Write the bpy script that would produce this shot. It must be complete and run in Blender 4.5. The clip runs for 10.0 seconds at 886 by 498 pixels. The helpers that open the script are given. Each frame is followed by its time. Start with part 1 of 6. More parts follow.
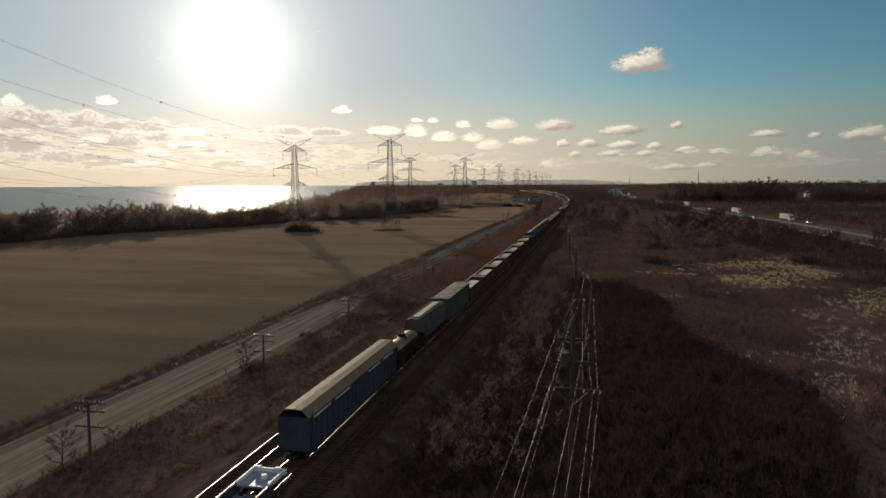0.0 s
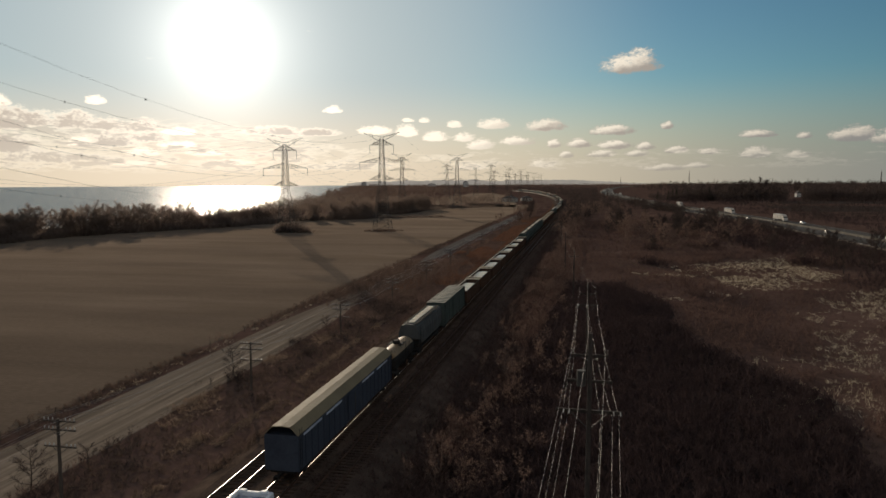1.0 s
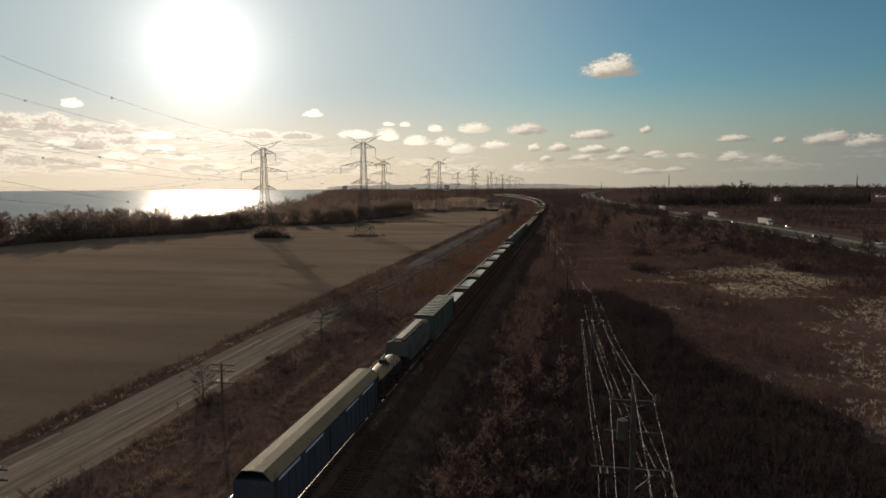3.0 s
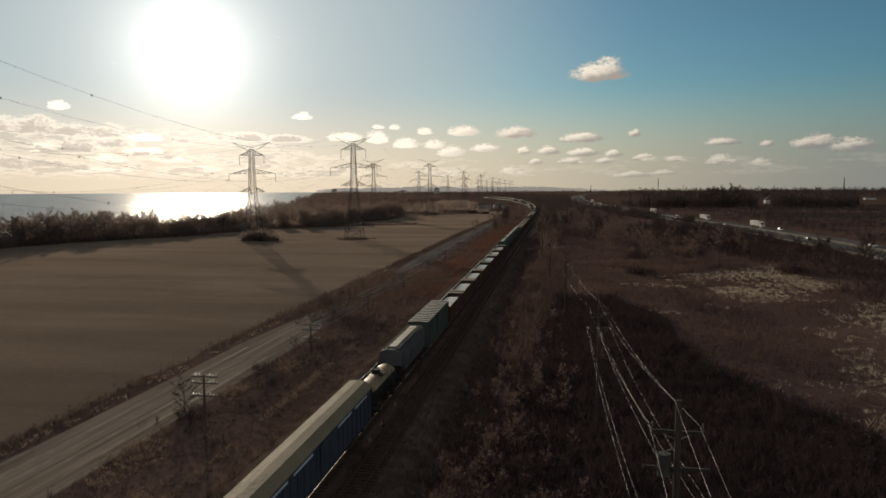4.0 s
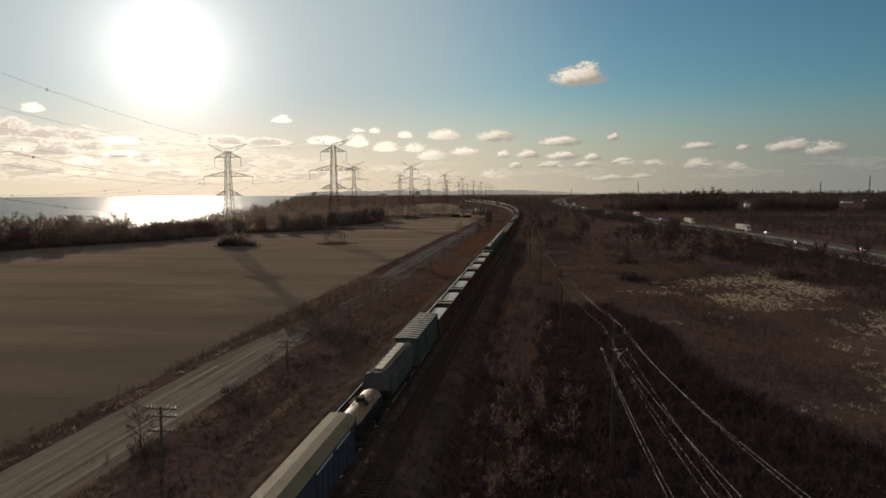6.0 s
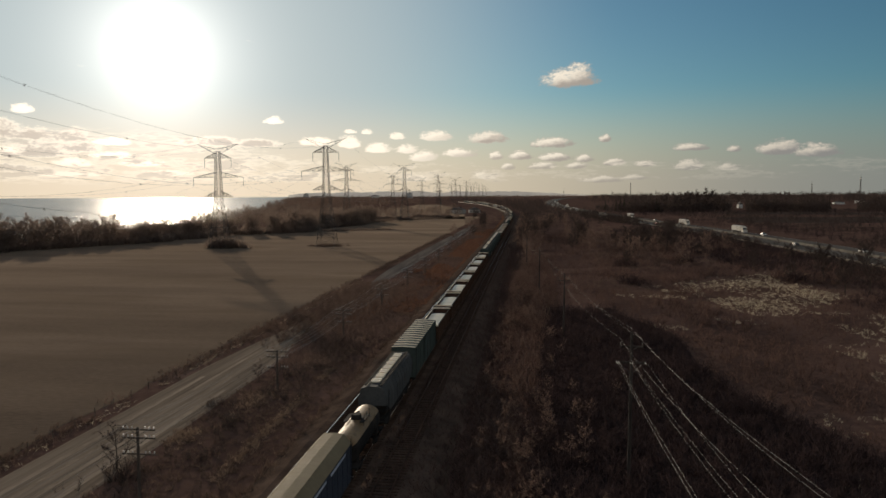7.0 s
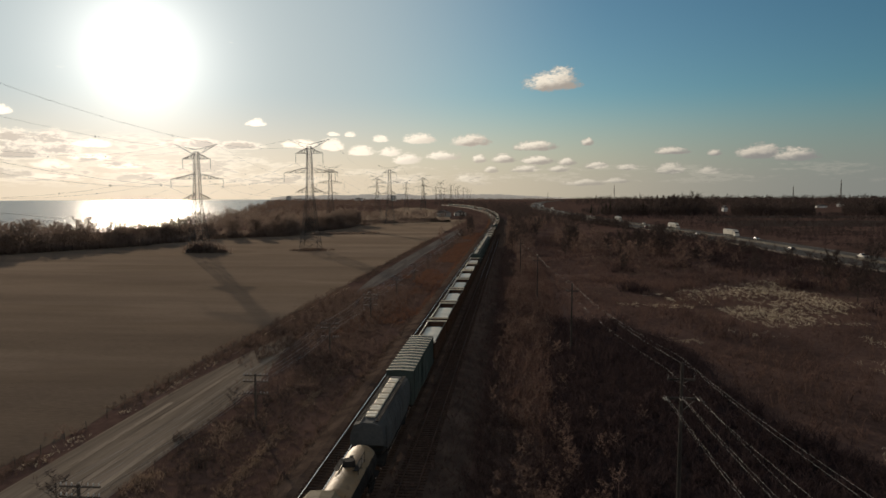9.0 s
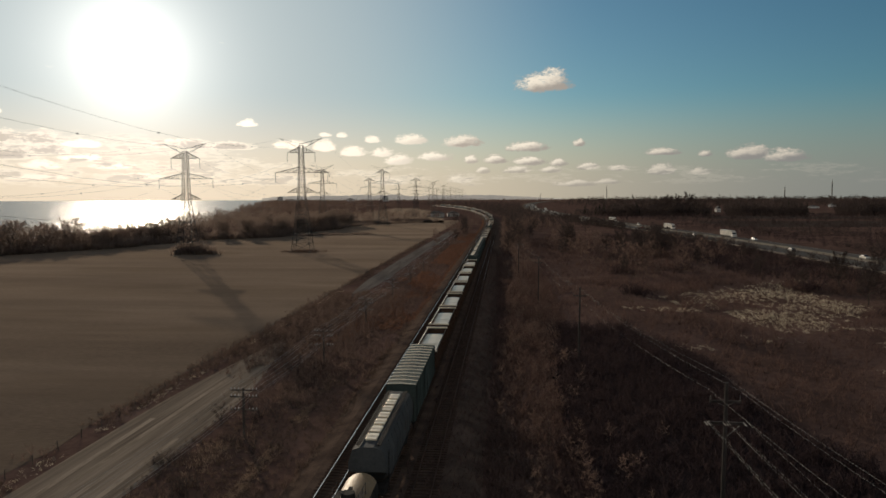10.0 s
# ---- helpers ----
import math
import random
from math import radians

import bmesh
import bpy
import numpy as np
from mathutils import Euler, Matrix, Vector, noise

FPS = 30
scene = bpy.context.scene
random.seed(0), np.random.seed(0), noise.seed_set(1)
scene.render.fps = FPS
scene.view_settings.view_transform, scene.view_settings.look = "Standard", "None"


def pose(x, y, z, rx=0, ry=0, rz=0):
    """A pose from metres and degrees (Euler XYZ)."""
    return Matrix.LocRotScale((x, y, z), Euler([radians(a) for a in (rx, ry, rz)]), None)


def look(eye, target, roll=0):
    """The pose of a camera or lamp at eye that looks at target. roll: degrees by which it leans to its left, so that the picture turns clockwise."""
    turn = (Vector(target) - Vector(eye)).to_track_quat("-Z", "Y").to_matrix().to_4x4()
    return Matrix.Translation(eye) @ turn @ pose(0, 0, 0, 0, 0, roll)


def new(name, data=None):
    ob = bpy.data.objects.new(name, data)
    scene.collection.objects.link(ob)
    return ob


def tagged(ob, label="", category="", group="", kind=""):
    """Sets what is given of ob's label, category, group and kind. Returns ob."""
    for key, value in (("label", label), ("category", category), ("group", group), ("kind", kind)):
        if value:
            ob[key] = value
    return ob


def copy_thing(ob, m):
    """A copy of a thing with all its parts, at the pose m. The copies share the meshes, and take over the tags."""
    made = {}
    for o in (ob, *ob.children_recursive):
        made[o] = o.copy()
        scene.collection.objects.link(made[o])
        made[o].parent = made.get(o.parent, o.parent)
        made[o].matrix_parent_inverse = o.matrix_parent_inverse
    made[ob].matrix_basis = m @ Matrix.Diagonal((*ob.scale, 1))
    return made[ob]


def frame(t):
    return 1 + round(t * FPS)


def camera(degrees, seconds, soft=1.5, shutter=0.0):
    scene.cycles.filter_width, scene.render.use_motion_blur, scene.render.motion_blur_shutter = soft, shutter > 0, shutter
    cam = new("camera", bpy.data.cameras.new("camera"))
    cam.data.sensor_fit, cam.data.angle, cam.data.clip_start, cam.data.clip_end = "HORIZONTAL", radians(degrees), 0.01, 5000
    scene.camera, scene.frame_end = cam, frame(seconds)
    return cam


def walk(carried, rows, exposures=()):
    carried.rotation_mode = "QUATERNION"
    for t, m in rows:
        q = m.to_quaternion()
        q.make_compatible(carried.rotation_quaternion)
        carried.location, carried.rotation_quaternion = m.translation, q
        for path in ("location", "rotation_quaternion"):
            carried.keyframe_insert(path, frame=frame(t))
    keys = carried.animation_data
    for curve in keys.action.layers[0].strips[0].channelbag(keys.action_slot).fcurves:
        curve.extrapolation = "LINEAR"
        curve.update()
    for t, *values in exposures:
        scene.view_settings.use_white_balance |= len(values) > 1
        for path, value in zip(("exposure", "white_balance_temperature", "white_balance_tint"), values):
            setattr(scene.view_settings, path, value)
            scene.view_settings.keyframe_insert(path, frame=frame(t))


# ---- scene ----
# ---------------------------------------------------------------- camera and walk
cam = camera(64.8, 10.0, soft=1.5)
PATH = [
    (0, (5.391, 2.256, 25.385), (-4.219, 45.779, 21.062), -0.30),
    (0.5, (4.536, 4.303, 25.297), (-4.827, 47.893, 20.974), -0.30),
    (1, (3.874, 6.215, 25.344), (-5.198, 49.872, 21.021), -0.30),
    (1.5, (3.173, 8.046, 25.372), (-5.630, 51.748, 21.049), -0.30),
    (2, (2.540, 9.751, 25.453), (-5.972, 53.520, 21.175), -0.30),
    (2.5, (1.943, 11.433, 25.469), (-6.255, 55.270, 21.280), -0.30),
    (4, (-0.332, 17.649, 25.015), (-7.567, 61.687, 21.118), -0.30),
    (4.5, (-1.044, 19.697, 25.023), (-7.943, 63.803, 21.170), -0.30),
    (5, (-1.705, 21.766, 25.014), (-8.313, 65.916, 21.251), -0.30),
    (5.5, (-2.318, 24.056, 24.987), (-8.613, 68.252, 21.269), -0.30),
    (7, (-4.607, 31.347, 24.856), (-10.117, 75.654, 21.250), -0.30),
    (7.5, (-5.350, 33.816, 24.874), (-10.637, 78.168, 21.312), -0.30),
    (8, (-6.181, 36.177, 24.868), (-11.154, 80.552, 21.352), -0.20),
    (8.5, (-6.976, 38.698, 24.834), (-11.703, 83.117, 21.362), -0.10),
    (9, (-7.872, 41.378, 24.759), (-12.330, 85.842, 21.332), -0.20),
    (9.5, (-8.856, 44.050, 24.759), (-13.022, 88.514, 21.354), -0.10),
    (10, (-9.729, 47.198, 24.580), (-13.672, 91.684, 21.197), -0.20),
]
walk(cam, [(t, look(e, a, r)) for t, e, a, r in PATH])

# ---------------------------------------------------------------- sky and sun
SUN_AZ, SUN_EL = radians(-28.8), radians(10.4)
SUN_DIR = Vector((math.sin(SUN_AZ) * math.cos(SUN_EL), math.cos(SUN_AZ) * math.cos(SUN_EL), math.sin(SUN_EL)))
scene.view_settings.exposure = 0.0

sun = new("sun", bpy.data.lights.new("sun", "SUN"))
sun.data.energy, sun.data.angle, sun.data.color = 3.4, radians(0.6), (1.0, 0.83, 0.63)
sun.matrix_world = look(SUN_DIR * 100, (0, 0, 0))


class Nodes:
    """Short hand for building node trees."""

    def __init__(self, tree):
        self.t = tree

    def add(self, kind):
        return self.t.nodes.new(kind)

    def put(self, socket, v):
        if hasattr(v, "is_output"):
            self.t.links.new(v, socket)
        else:
            socket.default_value = v

    def math(self, op, a, b=0.0, c=None, clamp=False):
        n = self.add("ShaderNodeMath")
        n.operation, n.use_clamp = op, clamp
        self.put(n.inputs[0], a)
        self.put(n.inputs[1], b)
        if c is not None:
            self.put(n.inputs[2], c)
        return n.outputs[0]

    def ramp(self, v, lo, hi, a=0.0, b=1.0, smooth=True):
        n = self.add("ShaderNodeMapRange")
        n.interpolation_type = "SMOOTHSTEP" if smooth else "LINEAR"
        for k, x in enumerate((v, lo, hi, a, b)):
            self.put(n.inputs[k], x)
        return n.outputs[0]

    def noise(self, vec, scale, detail=4.0, rough=0.55, distort=0.0):
        n = self.add("ShaderNodeTexNoise")
        if vec is not None:
            self.put(n.inputs["Vector"], vec)
        n.inputs["Scale"].default_value, n.inputs["Detail"].default_value = scale, detail
        n.inputs["Roughness"].default_value, n.inputs["Distortion"].default_value = rough, distort
        return n.outputs["Fac"]

    def mix(self, f, a, b, blend="MIX"):
        n = self.add("ShaderNodeMix")
        n.data_type, n.blend_type = "RGBA", blend
        self.put(n.inputs[0], f)
        for s, v in ((n.inputs[6], a), (n.inputs[7], b)):
            self.put(s, v if hasattr(v, "is_output") else (*v, 1.0))
        return n.outputs[2]

    def xyz(self, x, y, z):
        n = self.add("ShaderNodeCombineXYZ")
        for k, v in enumerate((x, y, z)):
            self.put(n.inputs[k], v)
        return n.outputs[0]


# distinct small cumulus: azimuth, elevation, half width, half height (degrees)
CUMULUS = [
    (2.98, 9.03, 2.25, 0.86), (3.76, 9.30, 1.33, 0.96),
    (-7.6, 4.64, 1.28, 0.51), (-3.4, 4.48, 1.62, 0.56), (1.8, 3.99, 1.74, 0.46), (5.9, 4.24, 0.51, 0.36), (12.3, 3.42, 1.39, 0.33),
    (15.4, 3.21, 0.56, 0.31), (18.5, 3.21, 1.67, 0.61), (21.0, 2.96, 1.51, 0.61), (-5.7, 3.23, 1.51, 0.41), (-8.6, 3.00, 1.16, 0.51), (-9.9, 3.60, 0.93, 0.46),
    (-2.7, 2.97, 0.65, 0.36), (-0.8, 2.99, 1.04, 0.41), (2.0, 2.83, 1.51, 0.41), (4.3, 2.68, 0.74, 0.36), (-20.5, 5.75, 0.75, 0.34), (-13.2, 4.96, 0.46, 0.26),
    (-14.5, 4.96, 0.56, 0.20), (-10.7, 4.60, 0.70, 0.31), (-14.6, 4.11, 0.93, 0.56), (-12.3, 3.66, 1.11, 0.46), (-17.2, 4.15, 1.39, 0.41),
]
LOW_CUMULUS = [
    (-30.3, 2.36, 1.79, 0.32), (-25.2, 4.06, 2.81, 0.43), (-21.9, 3.98, 2.05, 0.37), (-28.5, 1.61, 2.05, 0.27), (-38.7, 1.93, 2.56, 0.32), (-35.5, 1.52, 2.56, 0.27), (-32.3, 2.92, 1.53, 0.32),
    (-1.8, 2.10, 0.58, 0.31), (1.0, 2.18, 1.28, 0.36), (3.7, 2.14, 1.04, 0.31), (6.6, 2.36, 1.04, 0.31), (8.9, 2.23, 0.93, 0.31), (12.2, 2.10, 1.21, 0.56),
    (5.6, 1.02, 1.86, 0.31), (8.1, 1.16, 1.39, 0.26), (15.0, 1.83, 0.93, 0.31), (-3.7, 1.44, 1.39, 0.41), (-9.2, 1.25, 1.39, 0.36), 
    (-43.8, 4.55, 2.30, 1.07), (-41.9, 4.58, 1.94, 0.70), (-39.4, 4.56, 1.84, 0.80), (-37.0, 4.31, 1.94, 0.48), (-34.7, 4.29, 1.64, 0.59), (-43.6, 2.86, 2.46, 0.96),
    (-41.4, 1.99, 2.81, 0.64), (-38.6, 3.05, 1.28, 0.48), (-36.8, 3.25, 2.15, 0.70), (-34.6, 3.50, 1.94, 0.53), (-34.8, 2.36, 1.43, 0.37), (-37.4, 1.71, 1.94, 0.37),
    (-31.6, 2.91, 1.33, 0.32), (-43.7, 5.70, 0.77, 0.43), (-37.8, 6.02, 0.72, 0.37), (-32.4, 3.92, 1.53, 0.37), (-45.5, 3.08, 1.53, 0.75),
]

world = bpy.data.worlds.new("sky")
scene.world = world
world.use_nodes = True
W = Nodes(world.node_tree)
back = world.node_tree.nodes["Background"]
sky = W.add("ShaderNodeTexSky")
sky.sky_type, sky.sun_disc = "NISHITA", False
sky.sun_elevation, sky.sun_rotation = SUN_EL, SUN_AZ
sky.altitude, sky.air_density, sky.dust_density, sky.ozone_density = 200.0, 1.0, 0.35, 2.5
direction = W.add("ShaderNodeTexCoord").outputs["Generated"]
sep = W.add("ShaderNodeSeparateXYZ")
W.put(sep.inputs[0], direction)
dx, dy, dz = sep.outputs
azim = W.math("DEGREES", W.math("ARCTAN2", dx, dy))
elev = W.math("DEGREES", W.math("ARCSINE", dz))
plane = W.xyz(W.math("MULTIPLY", azim, 0.75), W.math("MULTIPLY", elev, 1.35), 2.3)
puff = W.math("SUBTRACT", W.noise(plane, 1.5, 5.0, 0.62), 0.5)
fluff = W.math("SUBTRACT", W.noise(plane, 5.0, 4.0, 0.62), 0.5)
edge = W.math("ADD", W.math("MULTIPLY", puff, 2.2), W.math("MULTIPLY", fluff, 1.25))
nearest, large, lit = None, None, None
for a, e, w, h in CUMULUS + LOW_CUMULUS:
    u = W.math("MULTIPLY_ADD", azim, 1.0 / w, -a / w)
    v = W.math("MULTIPLY_ADD", elev, 1.0 / h, 0.45 - e / h)
    vv = W.math("MULTIPLY", v, W.ramp(v, -0.08, 0.08, 2.0, 0.72))
    r = W.math("MULTIPLY_ADD", u, u, W.math("MULTIPLY_ADD", vv, vv, edge))
    top = W.math("MULTIPLY", W.ramp(r, 1.25, 0.25), W.ramp(W.math("MULTIPLY_ADD", u, -0.55, W.math("MULTIPLY_ADD", puff, 1.5, v)), -0.25, 0.75))
    nearest = r if nearest is None else W.math("MINIMUM", nearest, r)
    lit = top if lit is None else W.math("MAXIMUM", lit, top)
    if w * h > 0.7:
        large = r if large is None else W.math("MINIMUM", large, r)
cover = W.ramp(nearest, 1.25, 0.25)
core = W.ramp(large, 0.9, 0.0)
cover = W.math("MULTIPLY", cover, W.ramp(elev, 1.2, 3.2, 0.6, 1.0))
# low broken layer towards the horizon, thicker and higher over the lake
westward = W.ramp(azim, -13.0, -30.0)
deck = W.xyz(W.math("MULTIPLY", azim, 0.24), W.math("MULTIPLY", elev, 1.15), 4.0)
sheet = W.math("ADD", W.noise(deck, 1.0, 6.0, 0.62), W.math("MULTIPLY", W.math("SUBTRACT", W.noise(deck, 4.0, 3.0, 0.6), 0.5), 0.25))
sheet = W.math("ADD", sheet, W.math("MULTIPLY", westward, 0.075))
limit = W.math("ADD", 3.0, W.math("MULTIPLY", westward, 2.1))
band = W.math("MULTIPLY", W.ramp(elev, limit, W.math("SUBTRACT", limit, 0.9)), W.ramp(elev, 0.2, 1.2))
low = W.ramp(W.math("ADD", sheet, W.math("MULTIPLY", W.math("SUBTRACT", band, 1.0), 0.3)), 0.44, 0.66)
low_lit = W.math("MULTIPLY", low, W.ramp(sheet, 0.74, 0.58))
cover = W.math("MAXIMUM", cover, W.math("MULTIPLY", W.math("MULTIPLY", low, W.ramp(azim, -12.0, 4.0, 0.55, 0.22)), W.math("SUBTRACT", 1.0, W.math("MULTIPLY", westward, 0.15))))
lit = W.math("MAXIMUM", lit, low_lit)
core = W.math("MAXIMUM", core, W.math("MULTIPLY", low, W.ramp(sheet, 0.56, 0.68)))
dot = W.add("ShaderNodeVectorMath")
dot.operation = "DOT_PRODUCT"
W.put(dot.inputs[0], direction)
dot.inputs[1].default_value = SUN_DIR
theta = W.math("DEGREES", W.math("ARCCOSINE", dot.outputs["Value"]))
near = W.ramp(theta, 58.0, 2.0)
against = W.ramp(theta, 30.0, 16.0)
lit = W.math("ADD", W.math("MULTIPLY", lit, W.math("SUBTRACT", 1.0, against)), W.math("MULTIPLY", against, W.math("SUBTRACT", 1.0, W.math("MULTIPLY", core, 0.9))))
shade_col = W.mix(near, (4.8, 4.7, 4.5), (11.2, 9.3, 7.5))
lit_col = W.mix(near, (11.5, 10.3, 8.6), (25.0, 22.2, 18.0))
cloud_col = W.mix(lit, shade_col, lit_col)
clear = W.mix(1.0, sky.outputs[0], W.mix(W.ramp(theta, 26.0, 6.0), W.mix(W.ramp(theta, 58.0, 28.0), (0.80, 1.17, 1.20), (1.03, 1.35, 1.35)), (1.29, 1.26, 1.24)), "MULTIPLY")
clear = W.mix(W.ramp(theta, 36.0, 9.0, 0.0, 0.85), clear, (8.2, 9.7, 10.0))
air = W.mix(W.math("MULTIPLY", W.ramp(elev, 8.5, 0.5), 0.92), clear, W.mix(near, (4.6, 4.7, 4.4), (17.4, 14.1, 10.2)))
aureole = W.math("ADD", W.math("MULTIPLY", W.math("EXPONENT", W.math("DIVIDE", theta, -2.5)), 36.0),
                 W.math("MULTIPLY", W.math("EXPONENT", W.math("DIVIDE", theta, -9.0)), 5.2))
glow = W.mix(1.0, W.xyz(1.0, 0.955, 0.87), W.xyz(aureole, aureole, aureole), "MULTIPLY")
whole = W.mix(cover, air, cloud_col)
# broken cumulus added over the unseen sky, front-lit opposite the sun, to lift shade
dome = W.noise(direction, 3.2, 5.0, 0.6)
rest = W.math("MULTIPLY", W.math("MULTIPLY", W.ramp(dome, 0.42, 0.58), W.ramp(theta, 62.0, 84.0)), W.ramp(elev, -1.0, 4.0))
whole = W.mix(rest, whole, W.mix(W.ramp(dome, 0.5, 0.7), (10.0, 9.4, 8.6), (15.0, 14.0, 12.6)))
W.put(back.inputs[0], W.mix(1.0, whole, glow, "ADD"))
back.inputs[1].default_value = 0.05


# ---------------------------------------------------------------- materials
def surface(name, dark, light, scale=1.0, fine=8.0, rough=0.8, metal=0.0, bump=0.3, stretch=(1, 1, 1), spots=None, spec=0.5, reach=0.1):
    """A worn surface: two colours mixed at two scales, with relief. spots: (colour, scale, threshold) of a third tone."""
    m = bpy.data.materials.new(name)
    m.use_nodes = True
    N = Nodes(m.node_tree)
    p = m.node_tree.nodes["Principled BSDF"]
    mp = N.add("ShaderNodeMapping")
    N.put(mp.inputs[0], N.add("ShaderNodeTexCoord").outputs["Object"])
    mp.inputs["Scale"].default_value = stretch
    v = mp.outputs[0]
    big, small = N.noise(v, scale, 5.0), N.noise(v, fine, 4.0, 0.65)
    f = N.ramp(N.math("ADD", N.math("MULTIPLY", big, 0.6), N.math("MULTIPLY", small, 0.4)), 0.34, 0.66)
    c = N.mix(f, dark, light)
    if spots:
        c = N.mix(N.ramp(N.noise(v, spots[1], 4.0, 0.6), spots[2], spots[2] + 0.1), c, spots[0])
    N.put(p.inputs["Base Color"], c)
    N.put(p.inputs["Roughness"], N.ramp(small, 0.3, 0.7, max(rough - 0.12, 0.03), min(rough + 0.1, 1.0)))
    p.inputs["Metallic"].default_value = metal
    p.inputs["Specular IOR Level"].default_value = spec
    if bump:
        b = N.add("ShaderNodeBump")
        b.inputs["Strength"].default_value, b.inputs["Distance"].default_value = bump, reach
        N.put(b.inputs["Height"], small)
        N.put(p.inputs["Normal"], b.outputs[0])
    return m


def leafy(name, dark, light, through_light=0.25):
    """Grass, reeds and twigs: each blade its own tone, with some light coming through."""
    m = bpy.data.materials.new(name)
    m.use_nodes = True
    N = Nodes(m.node_tree)
    p, out = m.node_tree.nodes["Principled BSDF"], m.node_tree.nodes["Material Output"]
    g = N.add("ShaderNodeNewGeometry")
    v = N.add("ShaderNodeTexCoord").outputs["Object"]
    f = N.math("ADD", N.math("MULTIPLY", g.outputs["Random Per Island"], 0.6), N.math("MULTIPLY", N.noise(v, 0.09, 3.0), 0.4))
    c = N.mix(N.ramp(f, 0.2, 0.8), dark, light)
    N.put(p.inputs["Base Color"], c)
    p.inputs["Roughness"].default_value, p.inputs["Specular IOR Level"].default_value = 0.85, 0.0
    tr = N.add("ShaderNodeBsdfTranslucent")
    N.put(tr.inputs[0], c)
    mx = N.add("ShaderNodeMixShader")
    mx.inputs[0].default_value = through_light
    N.put(mx.inputs[1], p.outputs[0])
    N.put(mx.inputs[2], tr.outputs[0])
    N.put(out.inputs[0], mx.outputs[0])
    return m


